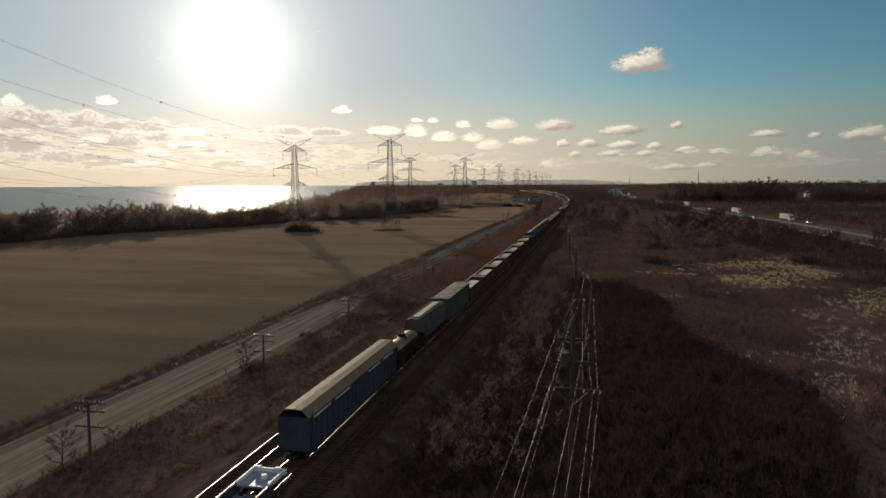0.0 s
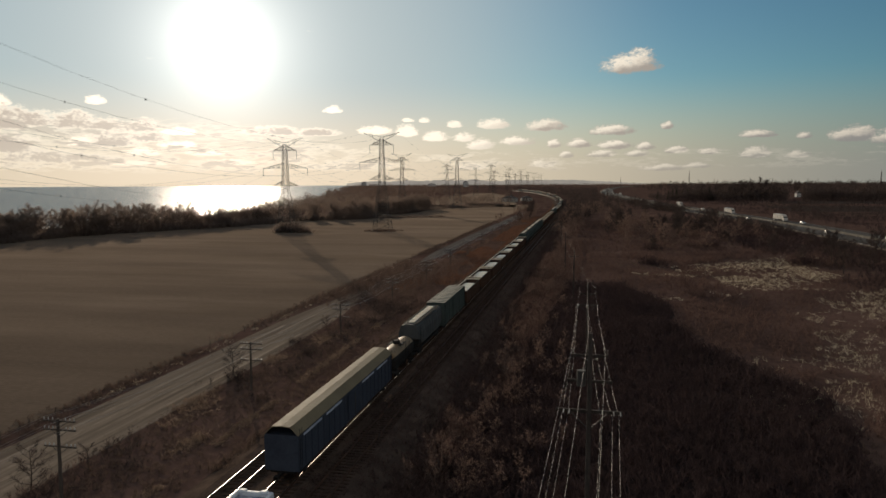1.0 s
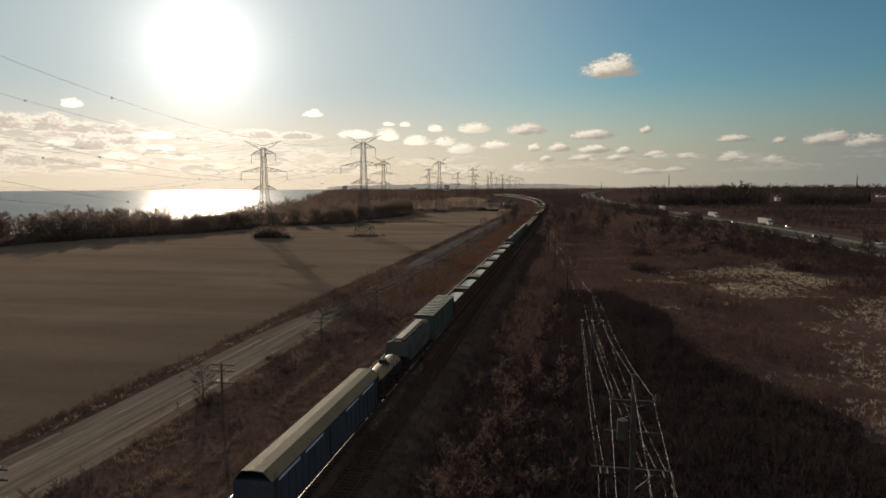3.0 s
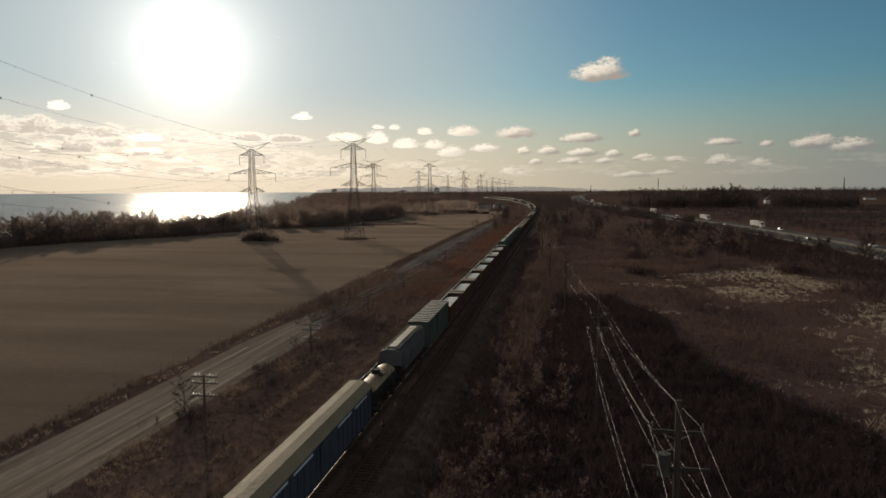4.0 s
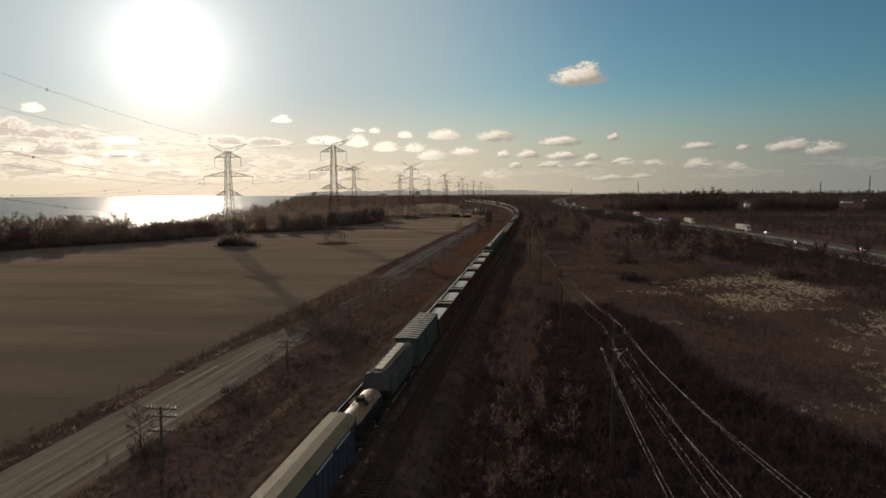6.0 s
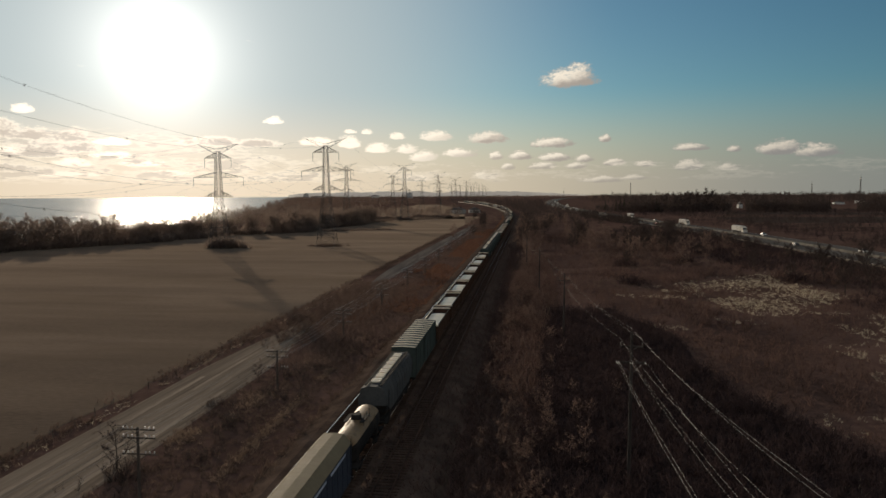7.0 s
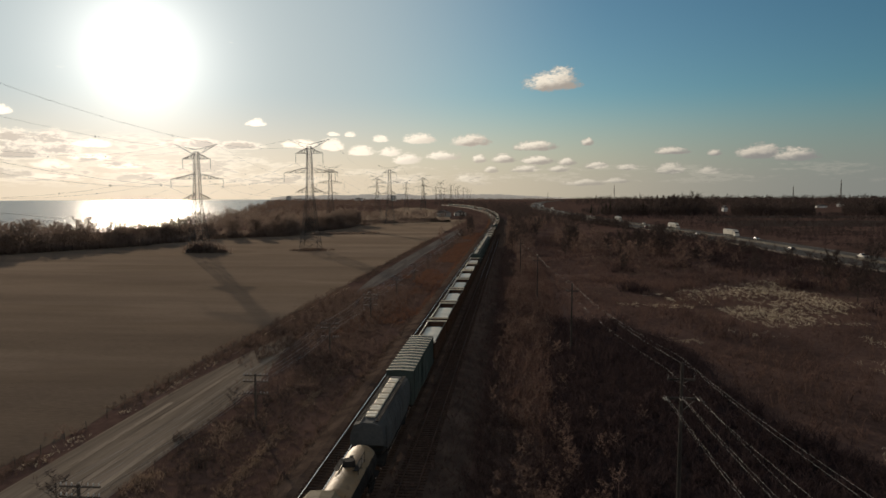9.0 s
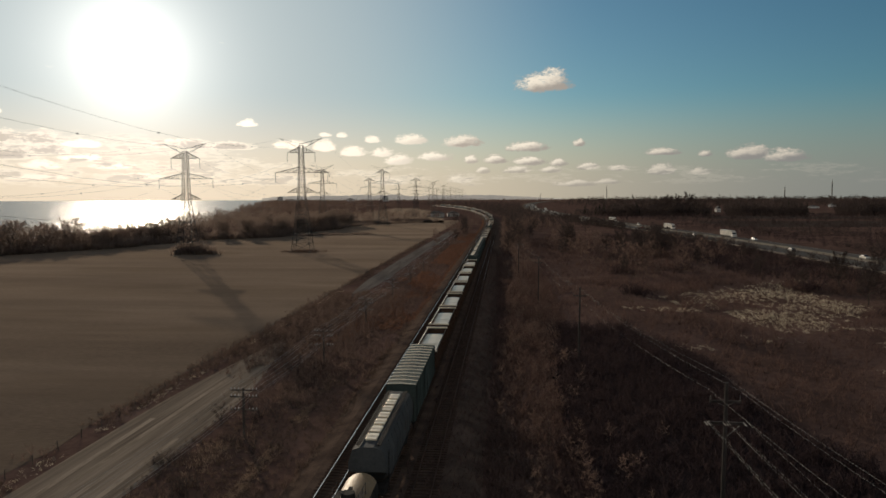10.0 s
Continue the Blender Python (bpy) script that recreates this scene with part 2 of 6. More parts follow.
M = dict(
    ground=surface("brown scrub ground", (0.068, 0.043, 0.035), (0.138, 0.087, 0.071), 0.05, 0.9, 0.95, spec=0.0, spots=((0.165, 0.108, 0.086), 0.03, 0.6), reach=0.4),
    field=surface("stubble field", (0.045, 0.035, 0.028), (0.090, 0.070, 0.056), 0.020, 2.5, 0.95, bump=0.2, stretch=(0.35, 1, 1), spec=0.0, spots=((0.056, 0.043, 0.033), 0.03, 0.52), reach=0.2),
    fallow=surface("fallow grassland", (0.046, 0.036, 0.031), (0.082, 0.065, 0.055), 0.01, 1.5, 0.95, bump=0.2, stretch=(0.3, 1, 1), spec=0.0, spots=((0.07, 0.05, 0.04), 0.02, 0.56), reach=0.2),
    road=surface("pale gravel", (0.136, 0.107, 0.082), (0.272, 0.218, 0.169), 0.7, 3.0, 0.9, stretch=(1, 0.03, 1), spec=0.0, bump=0.15, reach=0.05),
    track=surface("compacted gravel", (0.190, 0.150, 0.113), (0.340, 0.275, 0.212), 0.25, 4.0, 0.9, stretch=(1, 0.15, 1), spec=0.0, reach=0.04),
    old_track=surface("old grey gravel", (0.098, 0.084, 0.074), (0.178, 0.154, 0.136), 0.4, 3.0, 0.92, stretch=(1, 0.06, 1), spec=0.0, bump=0.2, reach=0.05),
    ballast=surface("dark ballast stone", (0.056, 0.040, 0.032), (0.124, 0.088, 0.069), 0.4, 7.0, 0.95, bump=0.7, spec=0.0),
    asphalt=surface("grey asphalt", (0.064, 0.057, 0.049), (0.112, 0.100, 0.086), 0.06, 2.0, 0.75, stretch=(1, 0.2, 1), spec=0.02, bump=0.1),
    concrete=surface("grey concrete", (0.11, 0.10, 0.088), (0.19, 0.175, 0.15), 0.3, 4.0, 0.85, spec=0.02),
    paint_line=surface("worn road paint", (0.32, 0.31, 0.29), (0.48, 0.47, 0.44), 0.5, 5.0, 0.6, spec=0.05),
    rail=surface("polished rail steel", (0.50, 0.47, 0.44), (0.75, 0.72, 0.68), 0.3, 6.0, 0.3, metal=1.0, bump=0.05),
    wood=surface("weathered dark timber", (0.052, 0.042, 0.036), (0.135, 0.110, 0.092), 1.5, 14.0, 0.85, stretch=(1, 1, 0.15), spec=0.1),
    sleeper=surface("creosoted sleeper", (0.044, 0.030, 0.023), (0.095, 0.065, 0.050), 1.5, 9.0, 0.9, spec=0.0),
    galv=surface("dull galvanised steel", (0.050, 0.047, 0.043), (0.095, 0.089, 0.082), 0.2, 2.0, 0.7, metal=0.3, bump=0.05, spec=0.2),
    cable=surface("aluminium cable", (0.095, 0.092, 0.09), (0.145, 0.142, 0.14), 0.2, 2.0, 0.6, metal=0.1, bump=0, spec=0.2),
    # wire tone raised so that its colour holds the sun glints
    glint_wire=surface("pale wire with painted glint", (0.22, 0.19, 0.15), (0.34, 0.30, 0.24), 0.3, 3.0, 0.4, metal=0.5, bump=0, spec=0.4),
    glint_rail=surface("siding rail glint", (0.16, 0.14, 0.125), (0.28, 0.25, 0.22), 0.3, 5.0, 0.5, metal=0.6, bump=0.05),
    hv_cable=surface("dulled conductor", (0.10, 0.10, 0.10), (0.18, 0.18, 0.18), 0.2, 2.0, 0.6, metal=0.4, bump=0, spec=0.1),
    # darker copy of the timber, for poles out of the sun
    unlit_wood=surface("unlit dark pole timber", (0.030, 0.025, 0.022), (0.075, 0.062, 0.054), 1.5, 14.0, 0.85, stretch=(1, 1, 0.15), spec=0.1),
    brown_glaze=surface("brown glazed insulator", (0.070, 0.055, 0.045), (0.120, 0.100, 0.085), 2.0, 9.0, 0.4, bump=0, spec=0.4),
    # glass raised to a pale tone to carry its sun glints
    porcelain=surface("glass with painted sun glint", (0.30, 0.30, 0.29), (0.45, 0.45, 0.43), 2.0, 9.0, 0.4, bump=0, spec=0.5),
    black=surface("grimy black steel, also painted shade", (0.012, 0.011, 0.011), (0.038, 0.034, 0.031), 0.6, 6.0, 0.85, metal=0.0, spec=0.05),
    rust=surface("brown rusty steel", (0.040, 0.022, 0.015), (0.095, 0.052, 0.033), 0.5, 5.0, 0.75, spots=((0.03, 0.025, 0.022), 0.7, 0.58), spec=0.15),
    grey=surface("grey wagon paint", (0.050, 0.052, 0.053), (0.088, 0.090, 0.089), 0.3, 4.0, 0.82, spots=((0.08, 0.060, 0.045), 0.5, 0.6), spec=0.05),
    teal=surface("faded green wagon paint", (0.038, 0.050, 0.046), (0.070, 0.086, 0.077), 0.3, 4.0, 0.8, spots=((0.10, 0.08, 0.06), 0.5, 0.62), spec=0.06),
    blue=surface("weathered blue wagon paint", (0.030, 0.036, 0.052), (0.052, 0.060, 0.080), 0.3, 4.0, 0.6, spec=0.12),
    roof_tan=surface("dusty tan roof", (0.160, 0.130, 0.082), (0.215, 0.178, 0.115), 0.3, 5.0, 0.7, spec=0.05),
    roof_green=surface("dusty green-grey roof", (0.044, 0.052, 0.044), (0.082, 0.092, 0.077), 0.3, 5.0, 0.7, spec=0.08),
    cover=surface("worn pale metal sheet, also sunlit rail", (0.72, 0.60, 0.44), (0.90, 0.78, 0.60), 0.35, 5.0, 0.43, metal=0.35, spots=((0.56, 0.45, 0.31), 0.6, 0.64), bump=0.05, reach=0.02, spec=0.6),
    frost=surface("frosted steel", (0.62, 0.65, 0.70), (0.82, 0.84, 0.87), 1.2, 9.0, 0.6),
    frost_blue=surface("thinly frosted blue steel", (0.16, 0.20, 0.28), (0.42, 0.47, 0.56), 0.5, 4.0, 0.5),
    stripe=surface("bright side stripe", (0.38, 0.42, 0.50), (0.52, 0.57, 0.64), 0.5, 5.0, 0.35),
    yellow=surface("faded yellow edge paint", (0.32, 0.24, 0.10), (0.45, 0.35, 0.16), 0.8, 7.0, 0.5),
    tank_tan=surface("tan tank paint", (0.15, 0.098, 0.050), (0.26, 0.178, 0.095), 0.4, 4.0, 0.6, spots=((0.10, 0.065, 0.040), 0.5, 0.62), spec=0.3),
    white=surface("white vehicle paint", (0.42, 0.39, 0.33), (0.58, 0.54, 0.47), 0.4, 5.0, 0.35, bump=0, spec=0.15),
    silver=surface("silver car paint", (0.40, 0.41, 0.42), (0.52, 0.53, 0.54), 0.4, 5.0, 0.25, metal=0.6, bump=0),
    car_red=surface("dark red car paint", (0.16, 0.02, 0.02), (0.22, 0.035, 0.03), 0.4, 5.0, 0.25, bump=0),
    car_dark=surface("dark grey car paint", (0.03, 0.032, 0.036), (0.06, 0.062, 0.067), 0.4, 5.0, 0.25, bump=0),
    rubber=surface("tyre rubber", (0.015, 0.015, 0.015), (0.03, 0.03, 0.03), 2.0, 9.0, 0.9),
    glass=surface("dark window glass", (0.02, 0.022, 0.025), (0.035, 0.038, 0.042), 0.5, 3.0, 0.08, bump=0),
    wall=surface("pale house siding", (0.26, 0.24, 0.21), (0.40, 0.375, 0.335), 0.4, 5.0, 0.7, spec=0.05),
    dark_ground=surface("dark soil", (0.022, 0.017, 0.017), (0.048, 0.035, 0.034), 0.06, 1.2, 0.95, spec=0.0, reach=0.3),
    # white of the farms; on the horizon blocks its paleness stands for haze
    pale_wall=surface("white farm wall, also hazed concrete", (0.50, 0.48, 0.45), (0.70, 0.68, 0.64), 0.1, 2.0, 0.8, spec=0.1),
    shingle=surface("grey shingle roof", (0.09, 0.085, 0.08), (0.16, 0.15, 0.145), 0.5, 6.0, 0.85, spec=0.0),
    bark=surface("grey-brown bark", (0.045, 0.035, 0.028), (0.105, 0.082, 0.065), 1.5, 12.0, 0.9, stretch=(1, 1, 0.25), spec=0.05),
    twig=leafy("bare brown twigs", (0.110, 0.078, 0.064), (0.210, 0.150, 0.122), 0.5),
    # haze over the woods is put into this paler copy of the twigs
    far_twig=leafy("bare twigs paled for haze", (0.145, 0.109, 0.090), (0.255, 0.194, 0.160), 0.6),
    dark_twig=leafy("dark bare twigs", (0.046, 0.036, 0.033), (0.089, 0.068, 0.061), 0.4),
    thicket=leafy("dark thicket twigs", (0.040, 0.028, 0.028), (0.078, 0.053, 0.051), 0.3),
    shrub=leafy("brown dormant shrubs", (0.078, 0.050, 0.042), (0.160, 0.102, 0.086), 0.4),
    verge=leafy("brown verge brush", (0.092, 0.063, 0.053), (0.182, 0.126, 0.105), 0.5),
    pale_grass=leafy("bleached grass", (0.170, 0.122, 0.092), (0.310, 0.228, 0.172), 0.4),
    russet=leafy("russet dry grass", (0.118, 0.062, 0.042), (0.215, 0.116, 0.078), 0.4),
    grass=leafy("dry tan grass", (0.094, 0.066, 0.052), (0.180, 0.126, 0.097), 0.3),
    reed=leafy("pale dry reeds", (0.15, 0.118, 0.086), (0.70, 0.60, 0.45), 0.45),
    evergreen=leafy("dark evergreen needles", (0.016, 0.022, 0.014), (0.035, 0.045, 0.028), 0.1),
)


def water_material():
    m = bpy.data.materials.new("lake water")
    m.use_nodes = True
    N = Nodes(m.node_tree)
    p = m.node_tree.nodes["Principled BSDF"]
    p.inputs["Base Color"].default_value = (0.030, 0.055, 0.066, 1)
    p.inputs["Roughness"].default_value = 0.26
    p.inputs["Specular IOR Level"].default_value = 0.12
    p.inputs["IOR"].default_value = 1.333
    v = N.add("ShaderNodeTexCoord").outputs["Object"]
    b = N.add("ShaderNodeBump")
    b.inputs["Strength"].default_value, b.inputs["Distance"].default_value = 1.0, 1.7
    N.put(b.inputs["Height"], N.math("ADD", N.noise(v, 0.12, 5.0, 0.6), N.math("MULTIPLY", N.noise(v, 0.012, 3.0), 2.0)))
    N.put(p.inputs["Normal"], b.outputs[0])
    return m


M["water"] = water_material()
# the stubble stands up as a fuzz that catches the light along the ground
F = Nodes(M["field"].node_tree)
stubble = M["field"].node_tree.nodes["Principled BSDF"]
stubble.inputs["Sheen Weight"].default_value, stubble.inputs["Sheen Roughness"].default_value = 0.28, 0.5
strips = F.add("ShaderNodeMapping")
F.put(strips.inputs[0], F.add("ShaderNodeTexCoord").outputs["Object"])
strips.inputs["Rotation"].default_value, strips.inputs["Scale"].default_value = (0, 0, radians(-68)), (0.16, 1.0, 1.0)
tone = F.math("ADD", F.math("MULTIPLY", F.noise(strips.outputs[0], 0.05, 4.0, 0.6), 0.7), F.math("MULTIPLY", F.noise(strips.outputs[0], 0.35, 4.0, 0.6), 0.3))
F.put(stubble.inputs["Sheen Tint"], F.mix(F.ramp(tone, 0.36, 0.64), (0.325, 0.253, 0.197), (0.50, 0.393, 0.310)))


# ---------------------------------------------------------------- building helpers
def part(name, bm, material, parent=None, label=""):
    """Links a bmesh as one mesh object, under a thing or a part."""
    me = bpy.data.meshes.new(name)
    bm.to_mesh(me)
    bm.free()
    me.materials.append(material)
    ob = new(name, me)
    if parent is not None:
        ob.parent = parent
    return tagged(ob, label)


def raw(name, verts, faces, material, parent=None, label=""):
    """Links a mesh given as arrays."""
    me = bpy.data.meshes.new(name)
    me.from_pydata([tuple(v) for v in verts] if not isinstance(verts, np.ndarray) else verts.tolist(), [], faces if isinstance(faces, list) else faces.tolist())
    me.materials.append(material)
    me.update()
    ob = new(name, me)
    if parent is not None:
        ob.parent = parent
    return tagged(ob, label)


def thing(name, label, category, group=""):
    return tagged(new(name), label, category, group)


def bx(bm, x0, x1, y0, y1, z0, z1, bevel=0.0):
    """Adds a box to a bmesh."""
    vs = [bm.verts.new((x, y, z)) for x in (x0, x1) for y in (y0, y1) for z in (z0, z1)]
    fs = [bm.faces.new([vs[i] for i in f]) for f in ((0, 1, 3, 2), (4, 6, 7, 5), (0, 4, 5, 1), (2, 3, 7, 6), (0, 2, 6, 4), (1, 5, 7, 3))]
    if bevel:
        bmesh.ops.bevel(bm, geom=list({e for f in fs for e in f.edges}), offset=bevel, segments=1, affect="EDGES")
    return bm


def box(*a, **k):
    return bx(bmesh.new(), *a, **k)


def strut(bm, a, b, r, sides=4, r2=None):
    """Adds a bar from a to b."""
    a, b = Vector(a), Vector(b)
    d = (b - a).normalized()
    u = d.cross(Vector((0, 0, 1)) if abs(d.z) < 0.9 else Vector((1, 0, 0))).normalized()
    w = d.cross(u)
    rings = []
    for p, q in ((a, r), (b, r if r2 is None else r2)):
        rings.append([bm.verts.new(p + (u * math.cos(k * 2 * math.pi / sides + 0.785) + w * math.sin(k * 2 * math.pi / sides + 0.785)) * q) for k in range(sides)])
    for k in range(sides):
        bm.faces.new((rings[0][k], rings[0][(k + 1) % sides], rings[1][(k + 1) % sides], rings[1][k]))
    bm.faces.new(rings[0][::-1])
    bm.faces.new(rings[1])
    return bm


def loft(bm, rings, close=True):
    """Joins rings of points into a skin."""
    vs = [[bm.verts.new(p) for p in r] for r in rings]
    n = len(vs[0])
    for a, b in zip(vs, vs[1:]):
        for k in range(n if close else n - 1):
            bm.faces.new((a[k], a[(k + 1) % n], b[(k + 1) % n], b[k]))
    if close:
        bm.faces.new(vs[0][::-1])
        bm.faces.new(vs[-1])
    return bm


def ribbon(pts, widths, z, material, name, thick=0.1, group_parent=None):
    """A strip of ground along pts (x, y), with sides going down."""
    vs, fs = [], []
    for k, (x, y) in enumerate(pts):
        a, b = pts[max(k - 1, 0)], pts[min(k + 1, len(pts) - 1)]
        d = Vector((b[0] - a[0], b[1] - a[1])).normalized()
        n = Vector((d.y, -d.x)) * (widths[k] / 2)
        zz = z[k] if isinstance(z, list) else z
        vs += [(x - n.x * 1.06, y - n.y * 1.06, zz - thick), (x - n.x, y - n.y, zz), (x + n.x, y + n.y, zz), (x + n.x * 1.06, y + n.y * 1.06, zz - thick)]
        if k:
            i = 4 * k
            fs += [(i - 4 + j, i - 3 + j, i + 1 + j, i + j) for j in range(3)]
    return raw(name, vs, fs, material, group_parent)


def tube(pts, r, sides=4):
    """A cable along pts: vertices and faces."""
    vs, fs = [], []
    for k, p in enumerate(pts):
        d = (Vector(pts[min(k + 1, len(pts) - 1)]) - Vector(pts[max(k - 1, 0)])).normalized()
        u = d.cross(Vector((0, 0, 1))).normalized()
        w = d.cross(u)
        for j in range(sides):
            vs.append(Vector(p) + (u * math.cos(j * 2 * math.pi / sides) + w * math.sin(j * 2 * math.pi / sides)) * r)
        if k:
            i = sides * k
            fs += [(i - sides + j, i - sides + (j + 1) % sides, i + (j + 1) % sides, i + j) for j in range(sides)]
    return vs, fs


def spans(points, sag, n=10):
    """A hanging cable through support points."""
    out = []
    for a, b in zip(points, points[1:]):
        for k in range(n):
            f = k / n
            p = Vector(a).lerp(Vector(b), f)
            p.z -= 4 * sag * f * (1 - f)
            out.append(p)
    return out + [Vector(points[-1])]


def scatter(templates, places, rng):
    """Many copies of small templates as one array mesh. templates: (verts, faces); places: (x, y, z, size)."""
    vs, fs, off = [], [], 0
    for x, y, z, s in places:
        tv, tf = templates[rng.randrange(len(templates))]
        a = rng.random() * 6.283
        c, d = math.cos(a) * s, math.sin(a) * s
        v = np.empty_like(tv)
        v[:, 0], v[:, 1], v[:, 2] = tv[:, 0] * c - tv[:, 1] * d + x, tv[:, 0] * d + tv[:, 1] * c + y, tv[:, 2] * s * (0.8 + 0.4 * rng.random()) + z
        vs.append(v)
        fs.append(tf + off)
        off += len(tv)
    return np.concatenate(vs), np.concatenate(fs)


def bulk(name, vs, fs, material, parent=None, label=""):
    """A large triangle mesh from arrays, quickly."""
    me = bpy.data.meshes.new(name)
    me.vertices.add(len(vs))
    me.vertices.foreach_set("co", vs.astype(np.float32).ravel())
    me.loops.add(3 * len(fs))
    me.loops.foreach_set("vertex_index", fs.astype(np.int32).ravel())
    me.polygons.add(len(fs))
    me.polygons.foreach_set("loop_start", np.arange(0, 3 * len(fs), 3, dtype=np.int32))
    me.materials.append(material)
    me.update(calc_edges=True)
    ob = new(name, me)
    if parent is not None:
        ob.parent = parent
    return tagged(ob, label)


# ---------------------------------------------------------------- the lie of the land
def shore(y):
    """x of the lake shore."""
    return -300 - 0.332 * max(0.0, y - 690) + 7 * math.sin(y * 0.021)


def bend(y):
    """How far the railway has curved west at y."""
    return -max(0.0, y - 560.0) ** 2 / (2 * 4536.0)


def land(x, y):
    """Height of the ground: flat by the railway, road and field, gently uneven in the scrub."""
    soft = min(1.0, max(0.0, (x + 10.0) / 12.0)) * min(1.0, max(0.0, (105 - x) / 10.0) + (1.0 if x > 150 else 0.0))
    h = soft * 0.7 * noise.noise((x * 0.035, y * 0.035, 3.0)) + soft * 0.25 * noise.noise((x * 0.16, y * 0.16, 7.0))
    if x < shore(y):
        h -= min(6.0, (shore(y) - x) * 0.2)
    return h


def graded(lo, hi, fine_lo, fine_hi, step, grow):
    out, p, s = [], fine_lo, step
    while p < fine_hi:
        out.append(p)
        p += step
    out.append(fine_hi)
    p, s = fine_hi, step
    while p < hi:
        s *= grow
        p = min(p + s, hi)
        out.append(p)
    p, s = fine_lo, step
    while p > lo:
        s *= grow
        p = max(p - s, lo)
        out.insert(0, p)
    return out


gx, gy = graded(-4950, 4950, -60, 130, 3.0, 1.10), graded(-900, 4950, 0, 330, 3.0, 1.06)
gv = [(x, y, land(x, y)) for y in gy for x in gx]
gn = len(gx)
gf = [(r * gn + c, r * gn + c + 1, (r + 1) * gn + c + 1, (r + 1) * gn + c) for r in range(len(gy) - 1) for c in range(gn - 1)]
ground = tagged(raw("ground", gv, gf, M["ground"]), "brown winter scrubland on flat ground", "ground", kind="structure")
for poly in ground.data.polygons:
    poly.use_smooth = True

lake = tagged(raw("water", [(-4950, -900, -0.8), (-280, -900, -0.8), (-280, 4950, -0.8), (-4950, 4950, -0.8)], [(0, 1, 2, 3)], M["water"]),
              "wide grey-blue lake glittering under the low sun", "lake", kind="structure")

TREE_LINE = [(-236, -200), (-236, 290), (-216, 330), (-197, 375), (-184, 430), (-147, 458), (-139, 520), (-133, 590), (-124, 655), (-90, 690), (-78, 760)]


def tree_edge(y):
    for (x0, y0), (x1, y1) in zip(TREE_LINE, TREE_LINE[1:]):
        if y0 <= y <= y1:
            return x0 + (x1 - x0) * (y - y0) / (y1 - y0) + 9.0 * noise.noise((y * 0.022, 1.5, 0)) + 4.0 * noise.noise((y * 0.09, 8.5, 0))
    return TREE_LINE[-1][0]


fy = [-200 + 10 * k for k in range(96)]
fv = [(tree_edge(y) - 4 + 3 * math.sin(y * 0.11) if s == 0 else -54.0 + 0.6 * math.sin(y * 0.3), y, 0.03) for y in fy for s in (0, 1)]
tagged(raw("field", fv, [(2 * k, 2 * k + 1, 2 * k + 3, 2 * k + 2) for k in range(len(fy) - 1)], M["field"]),
       "tan-brown stubble field with faint long strips", "field", kind="structure")

fy = [690 + 15 * k for k in range(52)]
fv = [(-196 - 0.05 * (y - 690) + 12 * noise.noise((y * 0.02, 4.0, 0)) if s == 0 else -64.0 + bend(y) - 0.05 * (y - 690), y, 0.03) for y in fy for s in (0, 1)]
tagged(raw("field", fv, [(2 * k, 2 * k + 1, 2 * k + 3, 2 * k + 2) for k in range(len(fy) - 1)], M["field"]),
       "distant tan field beyond the hedges", "field", kind="structure")
# fallow strips, their colour lowered to stand for the trees' shade
for x0, x1, y0, y1 in ((165, 470, 600, 735), (210, 640, 800, 870), (150, 330, 300, 345)):
    fv = []
    for i in range(41):
        for j in range(11):
            x = x0 + (x1 - x0) * i / 40
            y = y0 + (y1 - y0) * j / 10 + 9 * noise.noise((i * 0.2, y0, j * 0.3))
            fv.append((x, y, land(x, y) + (0.25 if 0 < i < 40 and 0 < j < 10 else -0.2)))
    tagged(raw("field", fv, [(11 * i + j, 11 * i + 11 + j, 11 * i + 12 + j, 11 * i + 1 + j) for i in range(40) for j in range(10)], M["fallow"]), "fallow strip between dark hedges, darkened for tree shade", "field", kind="structure")

# patch of ground in a darker tone
bv, bf = [], []
for k, y in enumerate(range(20, 181, 4)):
    hi = 30 + 3 * math.sin(y * 0.09) - max(0.0, y - 95) * 0.19
    for j in range(13):
        x = -5 + (hi + 5) * j / 12
        bv.append((x, y, land(x, y) + (0.10 if 0 < j < 12 and 20 < y < 180 else -0.3)))
    if k:
        i = 13 * k
        bf += [(i - 13 + j, i - 12 + j, i + 1 + j, i + j) for j in range(12)]
tagged(raw("dark_ground", bv, bf, M["dark_ground"]), "dark soil under a dense thicket", "wet ground", kind="structure")

# gravel lane; scrub has closed over its middle, beyond which it goes on as a narrower track
ly = [-60 + 6 * k for k in range(36)] + [154, 157, 160]
tagged(ribbon([(-46.3 + 0.5 * math.sin(y * 0.02) - 0.03 * max(0, y - 130), y) for y in ly], [9.2 - 7.2 * max(0.0, (y - 124) / 36) ** 1.3 for y in ly], 0.06, M["road"], "road", 0.05),
       "pale gravel lane with worn wheel tracks", "road", kind="structure")
for off, last in ((-2.6, 31), (-0.8, 34), (1.0, 33), (2.8, 30)):
    tagged(ribbon([(-46.3 + off + 0.2 * math.sin(y * 0.05 + off) + 0.5 * math.sin(y * 0.02), y) for y in ly[:last]], [0.55] * last, 0.066, M["track"], "wheel_track", 0.004),
           "slightly paler compacted wheel track in the gravel", "wheel track", kind="structure")
fy = [214 + 12 * k for k in range(32)]
tagged(ribbon([(-46.9 + 0.6 * math.sin(y * 0.015), y) for y in fy], [min(5.4, 2.0 + (y - 214) * 0.1) for y in fy], 0.06, M["old_track"], "road", 0.05),
       "narrow grey gravel track along the field", "road", kind="structure")

